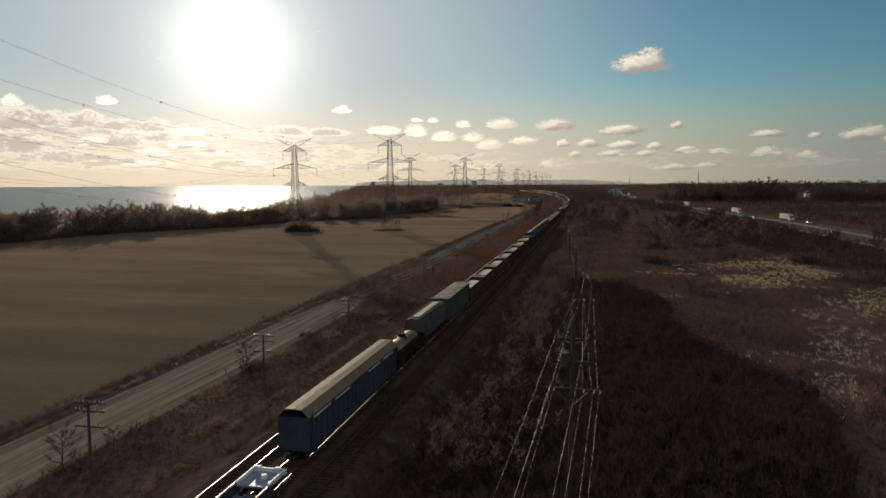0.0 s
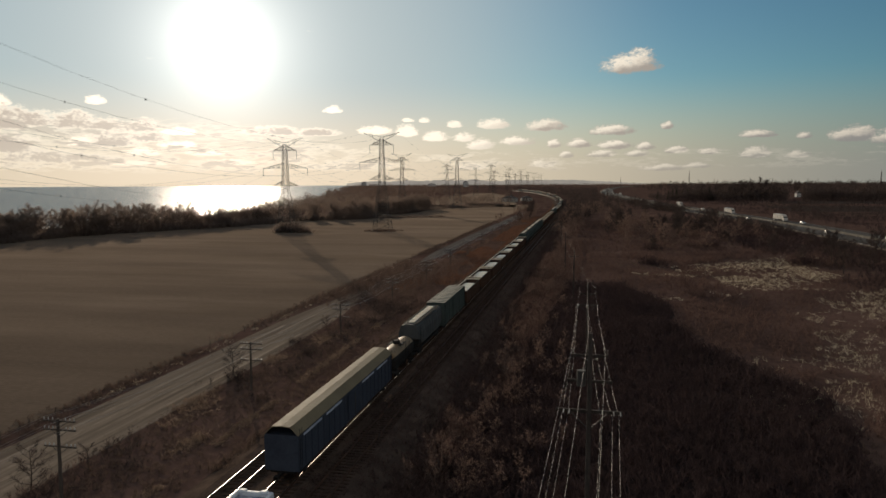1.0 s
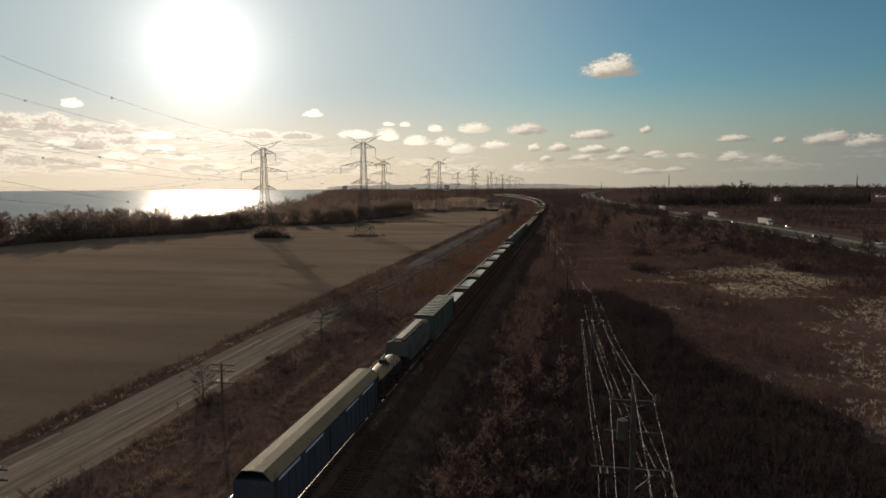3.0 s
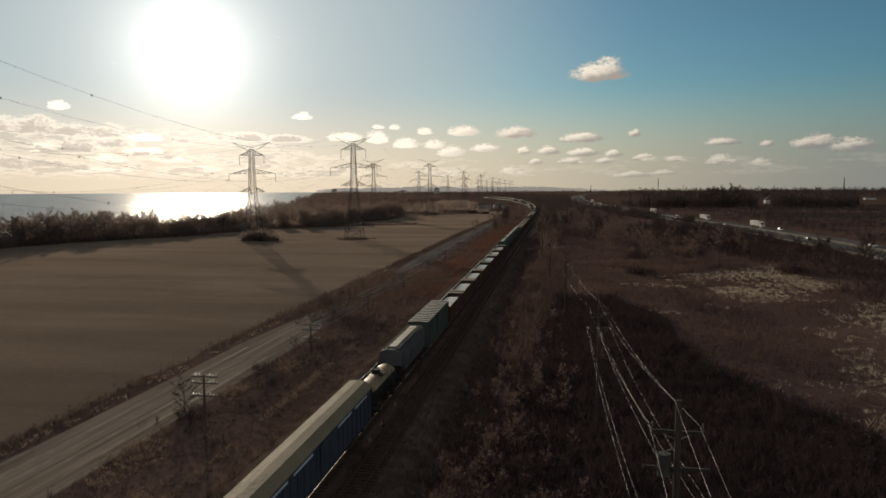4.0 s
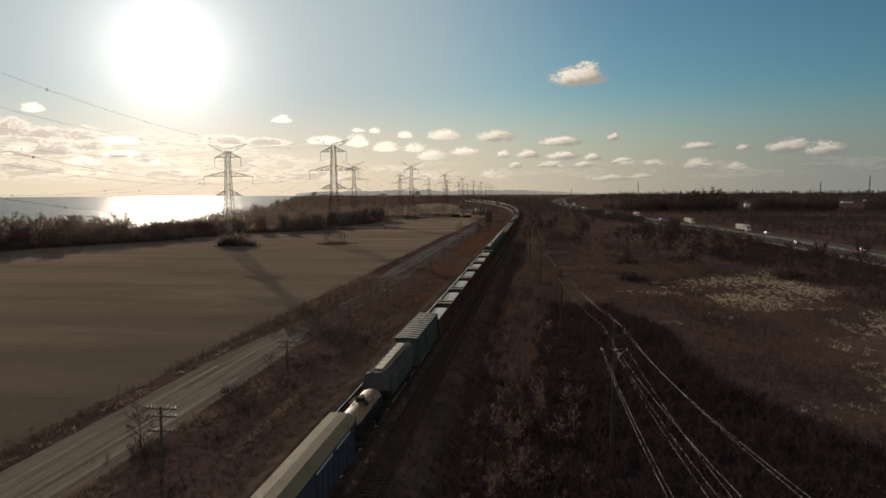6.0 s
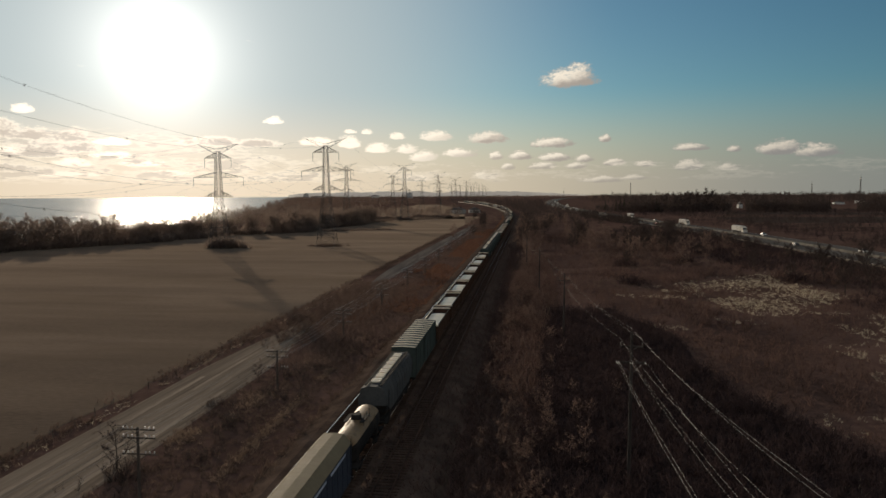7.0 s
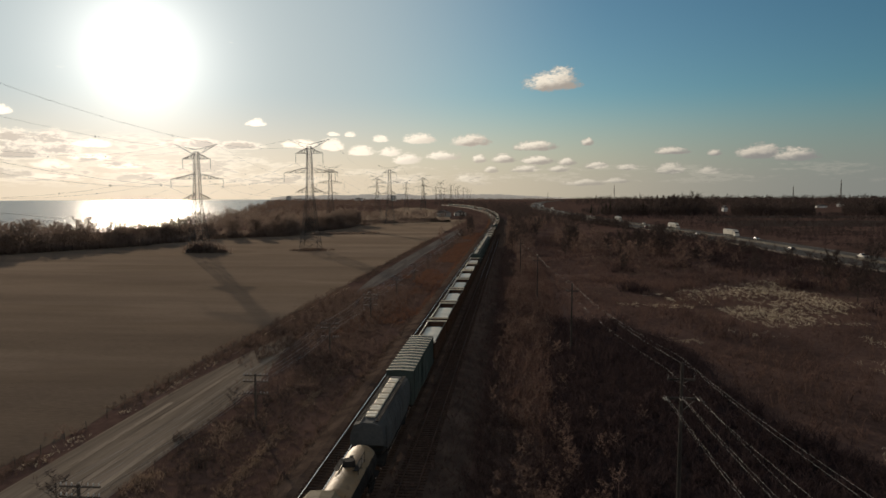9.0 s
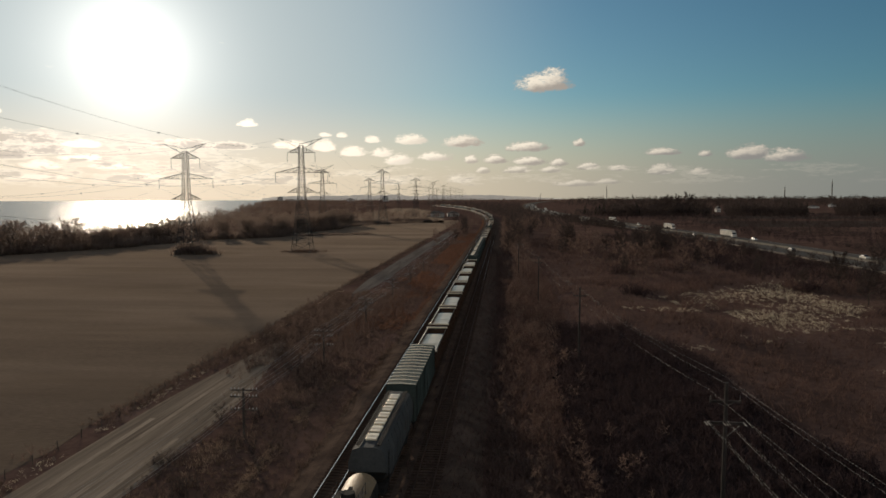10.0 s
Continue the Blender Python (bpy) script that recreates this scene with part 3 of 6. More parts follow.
# railway: ballast bed, three tracks
TRACKS = (-23.8, -20.0, -16.3)
RAIL_Z = 1.12
ry = [-120 + 12 * k for k in range(160)]
bv, bf = [], []
for k, y in enumerate(ry):
    for x, z in ((-28.2, -0.05), (-25.9, 0.78), (-14.0, 0.78), (-11.4, -0.05)):
        bv.append((x + bend(y), y, z + 0.04 * noise.noise((x, y * 0.3, 1.0))))
    if k:
        i = 4 * k
        bf += [(i - 4 + j, i - 3 + j, i + 1 + j, i + j) for j in range(3)]
bed = tagged(raw("ballast_bed", bv, bf, M["ballast"]), "dark ballast bed of a three-track railway", "railway bed", kind="structure")
for tx in TRACKS:
    for side in (-0.76, 0.76):
        pts = [(tx + side + bend(y), y, RAIL_Z) for y in ry]
        vs, fs = [], []
        for k, (x, y, z) in enumerate(pts):
            vs += [(x - 0.07, y, z - 0.18), (x - 0.035, y, z - 0.03), (x - 0.035, y, z), (x + 0.035, y, z), (x + 0.035, y, z - 0.03), (x + 0.07, y, z - 0.18)]
            if k:
                i = 6 * k
                fs += [(i - 6 + j, i - 5 + j, i + 1 + j, i + j) for j in range(5)]
        steel = raw("rail", vs, fs, M["rail"] if tx < -17 else M["glint_rail"])
        steel.data.materials.append(M["rust"])
        for poly in steel.data.polygons:
            # siding tops: bright steel painted as the glint, rust where train shadow falls
            poly.material_index = 0 if poly.index % 5 == 2 and (tx < -17 or 30 <= poly.index // 5 <= 44) else 1
        tagged(steel, "polished steel running rail on dark sleepers" if tx < -17 else "siding rail with a painted glint and shade", "rail", "rails of the three tracks", kind="structure")

# highway with two carriageways and a concrete median barrier
HIGHWAY = [(127, -300), (126, 60), (123, 200), (119, 290), (115, 380), (106, 480), (94, 580), (72, 800), (50, 1150), (43, 1500), (66, 2100), (125, 2700), (230, 3400)]


def smooth_line(pts, step):
    out = []
    for k in range(len(pts) - 1):
        p0, p1, p2, p3 = (Vector(pts[min(max(j, 0), len(pts) - 1)]) for j in (k - 1, k, k + 1, k + 2))
        n = max(2, int((p2 - p1).length / step))
        for j in range(n):
            t = j / n
            out.append(tuple(0.5 * (2 * p1 + (p2 - p0) * t + (2 * p0 - 5 * p1 + 4 * p2 - p3) * t * t + (3 * p1 - p0 - 3 * p2 + p3) * t ** 3)))
    return out + [pts[-1]]


HW = smooth_line(HIGHWAY, 25)


def beside(pts, off):
    out = []
    for k, (x, y) in enumerate(pts):
        a, b = pts[max(k - 1, 0)], pts[min(k + 1, len(pts) - 1)]
        d = Vector((b[0] - a[0], b[1] - a[1])).normalized()
        out.append((x + d.y * off, y - d.x * off))
    return out


def on_highway(y, off):
    line = beside(HW, off)
    k = min(range(len(line) - 1), key=lambda j: abs(line[j][1] - y))
    (x0, y0), (x1, y1) = line[k], line[k + 1]
    return x0 + (x1 - x0) * (y - y0) / (y1 - y0), math.degrees(math.atan2(-(x1 - x0), y1 - y0))


tagged(ribbon(HW, [34] * len(HW), 0.75, M["ground"], "highway_bank", 0.9), "low earth bank that carries the highway", "bank", kind="structure")
for off in (-7.2, 7.2):
    tagged(ribbon(beside(HW, off), [11.5] * len(HW), 0.9, M["asphalt"], "highway", 0.2), "worn grey highway carriageway", "highway", kind="structure")
    for lo in (-5.2, 5.2):
        tagged(ribbon(beside(HW, off + lo), [0.16] * len(HW), 0.906, M["paint_line"], "road_marking", 0.004), "white edge line painted on asphalt", "road marking", kind="structure")
tagged(ribbon(beside(HW, -14.3), [3.0] * len(HW), 0.902, M["track"], "gravel_shoulder", 0.1), "pale gravel shoulder of the highway", "shoulder", kind="structure")
barrier = ribbon(HW, [0.35] * len(HW), 1.75, M["concrete"], "median_barrier", 0.95)
tagged(barrier, "continuous concrete median barrier", "barrier", kind="structure")

# ---------------------------------------------------------------- the freight train
HALF = 1.45  # half width of a wagon


def bogies(car, reach):
    """Two four-wheel bogies and a coupler at each end."""
    for y in (-reach + 2.1, reach - 2.1):
        bm = bmesh.new()
        for x in (-1.02, 1.02):
            bx(bm, x - 0.09, x + 0.09, y - 1.15, y + 1.15, 0.42, 0.68, 0.03)
            bx(bm, x - 0.12, x + 0.12, y - 0.3, y + 0.3, 0.25, 0.5)
        bx(bm, -1.1, 1.1, y - 0.2, y + 0.2, 0.5, 0.86)
        for a in (-0.85, 0.85):
            strut(bm, (-0.8, y + a, 0.45), (0.8, y + a, 0.45), 0.07, 6)
        bogie = part("bogie", bm, M["black"], car, "black cast steel bogie")
        for a in (-0.85, 0.85):
            for x in (-0.76, 0.76):
                w = bmesh.new()
                bmesh.ops.create_cone(w, cap_ends=True, segments=14, radius1=0.45, radius2=0.45, depth=0.13,
                                      matrix=pose(x, y + a, 0.45, 0, 90, 0))
                part("wheel", w, M["rust"], bogie)
    for s in (-1, 1):
        bm = box(-0.14, 0.14, min(s * reach, s * (reach + 1.2)), max(s * reach, s * (reach + 1.2)), 0.75, 0.98, 0.03)
        bx(bm, -0.22, 0.22, min(s * (reach + 0.85), s * (reach + 1.2)), max(s * (reach + 0.85), s * (reach + 1.2)), 0.68, 1.05, 0.04)
        part("coupler", bm, M["black"], car)


def ribs_on(parent, x0, x1, z0, z1, ys, w, mat):
    """Upright ribs along a wagon side: separate pieces on one mesh."""
    bm = box(x0, x1, -w, w, z0, z1)
    me = bpy.data.meshes.new("rib")
    bm.to_mesh(me)
    bm.free()
    me.materials.append(mat)
    for y in ys:
        ob = new("rib", me)
        ob.parent, ob.location = parent, (0, y, 0)


def ladder(car, x, y, z0, z1):
    bm = bmesh.new()
    for o in (-0.2, 0.2):
        strut(bm, (x, y + o, z0), (x, y + o, z1), 0.02)
    n = int((z1 - z0) / 0.4)
    for k in range(n):
        strut(bm, (x, y - 0.2, z0 + 0.2 + k * 0.4), (x, y + 0.2, z0 + 0.2 + k * 0.4), 0.015)
    part("ladder", bm, M["black"], car, "black grab-iron ladder")


def gondola(length=16.1, rim=3.38, group="wagons of the freight train", cover_z=0.5):
    """High-sided open wagon with ribbed sides, heavy end sills and a pale ribbed load cover below its rim."""
    car = thing("gondola_wagon", "dark high-sided gondola wagon with a pale load cover", "rail wagon", group)
    h = length / 2
    for s in (-1, 1):
        bm = bmesh.new()
        a, b = sorted((s * (HALF - 0.09), s * (HALF - 0.02)))
        bx(bm, a, b, -h, h, 1.0, rim - 0.08)
        wall = part("side_wall", bm, M["rust"], car, "rust-brown ribbed side wall")
        n = int(length / 1.25)
        c, d = sorted((s * (HALF - 0.018), s * (HALF + 0.08)))
        ribs_on(wall, c, d, 1.0, rim - 0.1, [-h + 0.1 + k * (length - 0.2) / n for k in range(n + 1)], 0.06, M["rust"])
        a, b = sorted((s * (HALF - 0.09), s * (HALF + 0.04)))
        # west rail painted pale as sunlit, east rail black as shaded
        part("top_rail", box(a, b, -h, h, rim - 0.08, rim, 0.02), M["cover"] if s < 0 else M["black"], wall, "top rail, sunlit side painted pale, the other black")
    for s in (-1, 1):
        a, b = sorted((s * h, s * (h - 0.12)))
        bm = box(-HALF + 0.1, HALF - 0.1, a, b, 1.0, rim - 0.06)
        for k in range(4):
            c, d = sorted((s * h, s * (h + 0.09)))
            bx(bm, -HALF + 0.2, HALF - 0.2, c, d, 1.25 + k * 0.5, 1.37 + k * 0.5)
        wall = part("end_wall", bm, M["rust"], car, "rust-brown braced end wall")
        a, b = sorted((s * (h - 0.10), s * (h + 0.12)))
        part("end_sill", box(-HALF - 0.16, HALF + 0.16, a, b, rim - 0.02, rim + 0.2, 0.03), M["cover"], wall, "broad pale end sill")
    bm = bmesh.new()
    n = 26
    pts = []
    for k in range(n + 1):
        y = -h + 0.45 + k * (length - 3.0) / n
        lift = (0.02 if k % 2 else 0.0) + (0.06 if k > 12 else 0.0)
        pts.append([(-HALF + 0.1, y, rim - cover_z - 0.04 + lift), (-0.5, y, rim - cover_z + 0.05 + lift), (0.5, y, rim - cover_z + 0.05 + lift), (HALF - 0.1, y, rim - cover_z - 0.04 + lift)])
    loft(bm, pts, close=False)
    part("load_cover", bm, M["cover"], car, "pale ribbed sheet metal load cover")
    part("load", box(-HALF + 0.1, HALF - 0.1, -h + 0.15, h - 0.15, rim - 1.0, rim - 0.9), M["black"], car, "dark load under the cover")
    for y in (-h + 0.45, h - 2.55):
        part("cover_end", box(-HALF + 0.12, HALF - 0.12, y - 0.03, y + 0.03, rim - 0.9, rim - cover_z - 0.06), M["cover"], car)
    bm = bmesh.new()
    bx(bm, -HALF + 0.1, HALF - 0.1, h - 2.45, h - 0.14, rim - 0.85, rim - 0.78)
    part("end_panel", bm, M["blue"], car, "dull blue end panel")
    part("underframe", box(-1.0, 1.0, -h + 0.2, h - 0.2, 0.72, 1.02, 0.04), M["black"], car)
    bogies(car, h)
    return car


def boxcar(length, rim, body, roof, name, label, ribs, shoulder=False, group="wagons of the freight train"):
    """Closed wagon with a panelled roof, sliding doors and ladders."""
    car = thing(name, label, "rail wagon", group)
    h = length / 2
    bm = bx(bmesh.new(), -HALF, HALF, -h, h, 1.0, rim - (0.76 if shoulder else 0.14), 0.03)
    hull = part("body", bm, body, car)
    n = int(length / 1.3)
    for s in (-1, 1):
        a, b = sorted((s * (HALF + 0.002), s * (HALF + 0.05)))
        ribs_on(hull, a, b, 1.1, rim - (0.9 if shoulder else 0.3), [-h + 0.1 + k * (length - 0.2) / n for k in range(n + 1)], 0.05, body)
    for s in (-1, 1):
        a, b = sorted((s * (HALF + 0.055), s * (HALF + 0.12)))
        door = part("door", box(a, b, -1.9, 1.9, 1.15, rim - (0.95 if shoulder else 0.4), 0.02), body, car, "sliding side door")
        c, d = sorted((s * (HALF + 0.121), s * (HALF + 0.17)))
        part("door_bar", box(c, d, -0.05, 0.05, 1.3, rim - 1.1), M["galv"], door)
        if shoulder:
            for k in range(5):
                y0 = -h + 1.0 + k * (length - 2.0) / 5
                if k != 2:
                    part("stripe", box(min(a, b) - 0.001, max(a, b) - 0.04, y0, y0 + (length - 2) / 5 - 1.1, rim - 1.05, rim - 0.85), M["stripe"], hull, "pale stripe along a blue side")
    # roof: across its width, built in panels with raised seams
    if shoulder:
        line = [(-HALF, rim - 0.72), (-0.80, rim - 0.06), (0.0, rim), (0.80, rim - 0.06), (HALF, rim - 0.72)]
    else:
        line = [(-HALF - 0.04, rim - 0.08), (0.0, rim), (HALF + 0.04, rim - 0.08)]
    bm = bmesh.new()
    under = [(x, z - 0.07) for x, z in reversed(line)]
    loft(bm, [[(x, y, z) for x, z in line + under] for y in (-h - 0.03, h + 0.03)])
    cap = part("roof", bm, roof, car, "dusty metal roof with cross seams")
    pitch = (length - 0.4) / ribs
    seam = bmesh.new()
    hw, hz = (0.04, 0.004) if shoulder else (0.09, 0.06)
    loft(seam, [[(x, -hw, z - 0.01), (x, -hw * 0.6, z + hz), (x, hw * 0.6, z + hz), (x, hw, z - 0.01)] for x, z in line])
    me = bpy.data.meshes.new("roof_rib")
    seam.to_mesh(me)
    seam.free()
    me.materials.append(roof if shoulder else M["cover"])
    for k in range(ribs + 1):
        ob = new("roof_rib", me)
        ob.parent, ob.location = cap, (0, -h + 0.2 + k * pitch, 0)
    for y in (-h + 0.4, h - 0.4):
        ladder(car, HALF + 0.08, y, 1.0, rim - 0.2)
    part("underframe", box(-1.1, 1.1, -h + 0.2, h - 0.2, 0.74, 1.0, 0.04), M["black"], car)
    bogies(car, h)
    return car


def hopper(length, rim, body, label, group="wagons of the freight train", hatches=7):
    """Covered hopper wagon: bulging ribbed body over sloped ends, round roof with a hatch trough and walkway."""
    car = thing("hopper_wagon", label, "rail wagon", group)
    h = length / 2
    section = [(-0.7, 1.0), (-HALF, 1.75), (-HALF - 0.02, 3.4), (-1.15, rim - 0.25), (-0.45, rim - 0.05), (0.45, rim - 0.05), (1.15, rim - 0.25), (HALF + 0.02, 3.4), (HALF, 1.75), (0.7, 1.0)]
    rings = []
    for y, lift in ((-h, 1.7), (-h + 2.2, 0.0), (h - 2.2, 0.0), (h, 1.7)):
        rings.append([(x, y, max(z, 1.0 + lift) if z < 2.8 else z) for x, z in section])
    bm = bmesh.new()
    loft(bm, rings)
    n = int((length - 5) / 1.4)
    for k in range(n + 1):
        y = -h + 2.5 + k * (length - 5) / n
        for s in (-1, 1):
            strut(bm, (s * (HALF + 0.01), y, 1.8), (s * (HALF + 0.03), y, 3.4), 0.05)
            strut(bm, (s * (HALF + 0.03), y, 3.4), (s * 1.16, y, rim - 0.24), 0.05)
    hull = part("body", bm, body, car)
    for k in range(3):
        y = -h + 4.0 + k * (length - 8.0) / 2
        bm = bmesh.new()
        loft(bm, [[(-0.9, y - 1.2, 1.25), (0.9, y - 1.2, 1.25), (0.9, y + 1.2, 1.25), (-0.9, y + 1.2, 1.25)], [(-0.4, y - 0.3, 0.45), (0.4, y - 0.3, 0.45), (0.4, y + 0.3, 0.45), (-0.4, y + 0.3, 0.45)]])
        part("chute", bm, M["black"], car, "black discharge chute")
    for k in range(hatches):
        y = -h + 1.2 + (k + 0.5) * (length - 2.4) / hatches
        bm = bx(bmesh.new(), -0.45, 0.45, y - 0.68, y + 0.68, rim - 0.06, rim + 0.12, 0.05)
        bx(bm, -0.50, 0.50, y - 0.06, y + 0.06, rim + 0.1, rim + 0.16)
        part("hatch", bm, M["cover"], car, "pale roof hatch lid")
    for s in (-1, 1):
        bm = bmesh.new()
        a, b = sorted((s * 0.62, s * 0.98))
        for j in range(4):
            x = a + 0.04 + j * 0.09
            bx(bm, x, x + 0.06, -h + 0.2, h - 0.2, rim + 0.03, rim + 0.07)
        for k in range(9):
            y = -h + 0.6 + k * (length - 1.2) / 8
            strut(bm, (a + 0.15, y, rim - 0.25), (a + 0.15, y, rim + 0.04), 0.025)
        part("walkway", bm, M["black"], car, "dark roof walkway grating")
        ladder(car, HALF + 0.1, s * (h - 0.5), 1.0, rim - 0.4)
    part("underframe", box(-1.2, 1.2, -h, h, 0.86, 1.1, 0.04), M["black"], car)
    bogies(car, h)
    return car


def tank_wagon(length):
    car = thing("tank_wagon", "tan tank wagon with painted-on belly shade and roof platform", "rail wagon", "wagons of the freight train")
    h = length / 2
    bm = bmesh.new()
    rings = []
    for f, r in ((-1.0, 0.35), (-0.985, 0.8), (-0.95, 1.15), (-0.9, 1.24), (-0.84, 1.29), (0.84, 1.29), (0.9, 1.24), (0.95, 1.15), (0.985, 0.8), (1.0, 0.35)):
        rings.append([(r * math.sin(a * math.pi / 12), f * (h - 0.4), 2.25 + r * math.cos(a * math.pi / 12)) for a in range(24)])
    loft(bm, rings)
    hull = part("tank", bm, M["tank_tan"], car)
    hull.data.materials.append(M["black"])
    # sunlit top stays tan, the belly's shade is painted black
    for poly in hull.data.polygons:
        poly.use_smooth = True
        poly.material_index = 0 if poly.center.z > 2.75 else 1
    bm = bmesh.new()
    bmesh.ops.create_cone(bm, cap_ends=True, segments=16, radius1=0.5, radius2=0.45, depth=0.5, matrix=pose(0, 0, 3.7))
    bx(bm, -0.12, 0.12, 0.5, 0.9, 3.7, 3.95)
    part("manway", bm, M["black"], car, "black manway dome with valves")
    bm = bmesh.new()
    for s in (-1, 1):
        bx(bm, min(s * 0.55, s * 0.95), max(s * 0.55, s * 0.95), -1.1, 1.1, 3.52, 3.57)
        for y in (-1.1, 0, 1.1):
            strut(bm, (s * 0.95, y, 3.3), (s * 0.95, y, 4.2), 0.02)
        strut(bm, (s * 0.95, -1.1, 4.2), (s * 0.95, 1.1, 4.2), 0.02)
    part("platform", bm, M["black"], car, "dark railing platform")
    for y in (-h + 1.6, h - 1.6):
        part("saddle", box(-1.1, 1.1, y - 0.3, y + 0.3, 0.9, 1.5, 0.05), M["black"], car)
    part("underframe", box(-0.6, 0.6, -h, h, 0.74, 1.0, 0.04), M["black"], car)
    for s in (-1, 1):
        part("end_deck", box(-1.35, 1.35, min(s * h, s * (h - 1.3)), max(s * h, s * (h - 1.3)), 1.0, 1.07, 0.02), M["black"], car, "dark steel end deck")
        ladder(car, HALF + 0.02, s * 0.9, 0.9, 3.7)
    bogies(car, h)
    return car


def well_wagon(length, holes, label):
    """Low container wagon: deep well between side sills, frosted end platforms, floor with a row of openings."""
    car = thing("well_wagon", label, "rail wagon", "wagons of the freight train")
    h = length / 2
    inner = h - 2.9
    for s in (-1, 1):
        a, b = sorted((s * (HALF - 0.16), s * HALF))
        bm = box(a, b, -inner - 0.4, inner + 0.4, 0.35, 1.30, 0.02)
        bx(bm, min(s * (HALF - 0.02), s * (HALF + 0.06)), max(s * (HALF - 0.02), s * (HALF + 0.06)), -inner, inner, 0.5, 0.62)
        sill = part("side_sill", bm, M["blue"] if holes else M["black"], car)
        part("edge_strip", box(a, b, -inner - 0.4, inner + 0.4, 1.303, 1.34), M["yellow"] if s > 0 else M["rust"], sill, "scuffed top edge strip")
    for s in (-1, 1):
        y0, y1 = sorted((s * (h - 0.05), s * inner))
        bm = box(-HALF + 0.16, HALF - 0.16, y0, y1, 0.95, 1.12, 0.03)
        deck = part("end_platform", bm, M["frost_blue"], car, "frost-dusted end platform")
        bm = bx(bmesh.new(), -HALF - 0.02, HALF + 0.02, min(s * h, s * (h - 0.28)), max(s * h, s * (h - 0.28)), 1.0, 1.44, 0.05)
        for q in (-1, 1):
            bx(bm, min(q * HALF, q * (HALF - 0.24)), max(q * HALF, q * (HALF - 0.24)), min(s * h, s * (inner - 0.1)), max(s * h, s * (inner - 0.1)), 1.125, 1.46, 0.05)
            bx(bm, q * 0.85 - 0.3, q * 0.85 + 0.3, min(s * (h - 0.1), s * (h - 0.5)), max(s * (h - 0.1), s * (h - 0.5)), 1.40, 1.62, 0.07)
        part("end_frame", bm, M["frost"], deck, "white frosted end frame")
        bm = bmesh.new()
        bmesh.ops.create_cone(bm, cap_ends=True, segments=10, radius1=0.28, radius2=0.24, depth=0.3, matrix=pose(0.2, s * (h - 1.4), 1.28))
        part("brake_housing", bm, M["frost"], deck)
    # floor plates; each has an oval opening where the floor is pierced
    n = 9
    step = 2 * inner / n
    for k in range(n):
        yc = -inner + (k + 0.5) * step
        bm = bmesh.new()
        if holes:
            outer, oval = [], []
            for j in range(16):
                a = j * math.pi / 8 + 0.01
                c, s = math.cos(a), math.sin(a)
                m = max(abs(c), abs(s))
                outer.append((c / m * (HALF - 0.17), yc + s / m * step * 0.499, 0.48))
                oval.append((0.15 + c * 0.72, yc + s * step * 0.36, 0.48))
            low = [(x, y, 0.30) for x, y, _ in oval]
            loft(bm, [outer, oval, low], close=False)
            vs = list(bm.verts)
            for ring in range(2):
                i = 16 * ring
                bm.faces.new((vs[i + 15], vs[i], vs[i + 16], vs[i + 31]))
            part("floor_plate", bm, M["frost_blue"], car, "thinly frosted pierced floor plate")
        else:
            bx(bm, -HALF + 0.17, HALF - 0.17, yc - step * 0.49, yc + step * 0.49, 0.36, 0.42)
            bx(bm, -HALF + 0.17, HALF - 0.17, yc - 0.1, yc + 0.1, 0.42, 0.52)
            part("floor_plate", bm, M["black"], car)
    if not holes:
        part("frost_strip", box(-0.5, -0.1, -inner + 0.5, inner - 0.5, 0.524, 0.53), M["frost_blue"], car, "strip of frost along the floor")
    part("bottom", box(-HALF + 0.2, HALF - 0.2, -inner, inner, 0.18, 0.22), M["black"], car)
    bogies(car, h)
    return car


def on_track(car, y):
    """Stand a wagon on the eastern track at y, turned along the curve."""
    turn = math.degrees(math.atan2(max(0.0, y - 560.0), 4536.0))
    m = pose(TRACKS[1] + bend(y), y, RAIL_Z, 0, 0, turn)
    car.matrix_world = m
    return m


well_a = well_wagon(16.6, True, "blue container well wagon, empty, with frosted floor and ends")
on_track(well_a, 43.9)
well_b = well_wagon(16.2, False, "empty black container well wagon with white frosted ends")
on_track(well_b, 23.4)
on_track(copy_thing(well_b, Matrix()), 3.5)
long_box = boxcar(27.2, 4.75, M["blue"], M["roof_tan"], "long_box_wagon", "long tall blue box wagon with dusty tan roof", 38, True)
on_track(long_box, 70.4)
tank = tank_wagon(10.6)
on_track(tank, 91.3)
grain = hopper(15.2, 4.65, M["grey"], "light grey covered hopper wagon with pale roof hatches")
on_track(grain, 105.4)
ribbed = boxcar(18.9, 4.8, M["teal"], M["roof_green"], "box_wagon", "faded green box wagon with deeply ribbed roof", 13)
on_track(ribbed, 124.4)
gond = gondola()
on_track(gond, 144.0)
for k in range(1, 7):
    on_track(copy_thing(gond, Matrix()), 144.0 + 18.93 * k)
y = 276.6
hop_blue = hopper(18.0, 4.7, M["teal"], "green-grey covered hopper wagon with pale roof hatches")
on_track(hop_blue, y)
rng = random.Random(11)
for k in range(70):
    y += 20.6 if k < 3 else 19.9
    pick = hop_blue if k < 3 else (gond if k in (4, 5, 6, 8, 9) else rng.choice((grain, gond, ribbed, hop_blue, gond)))
    on_track(copy_thing(pick, Matrix()), y)


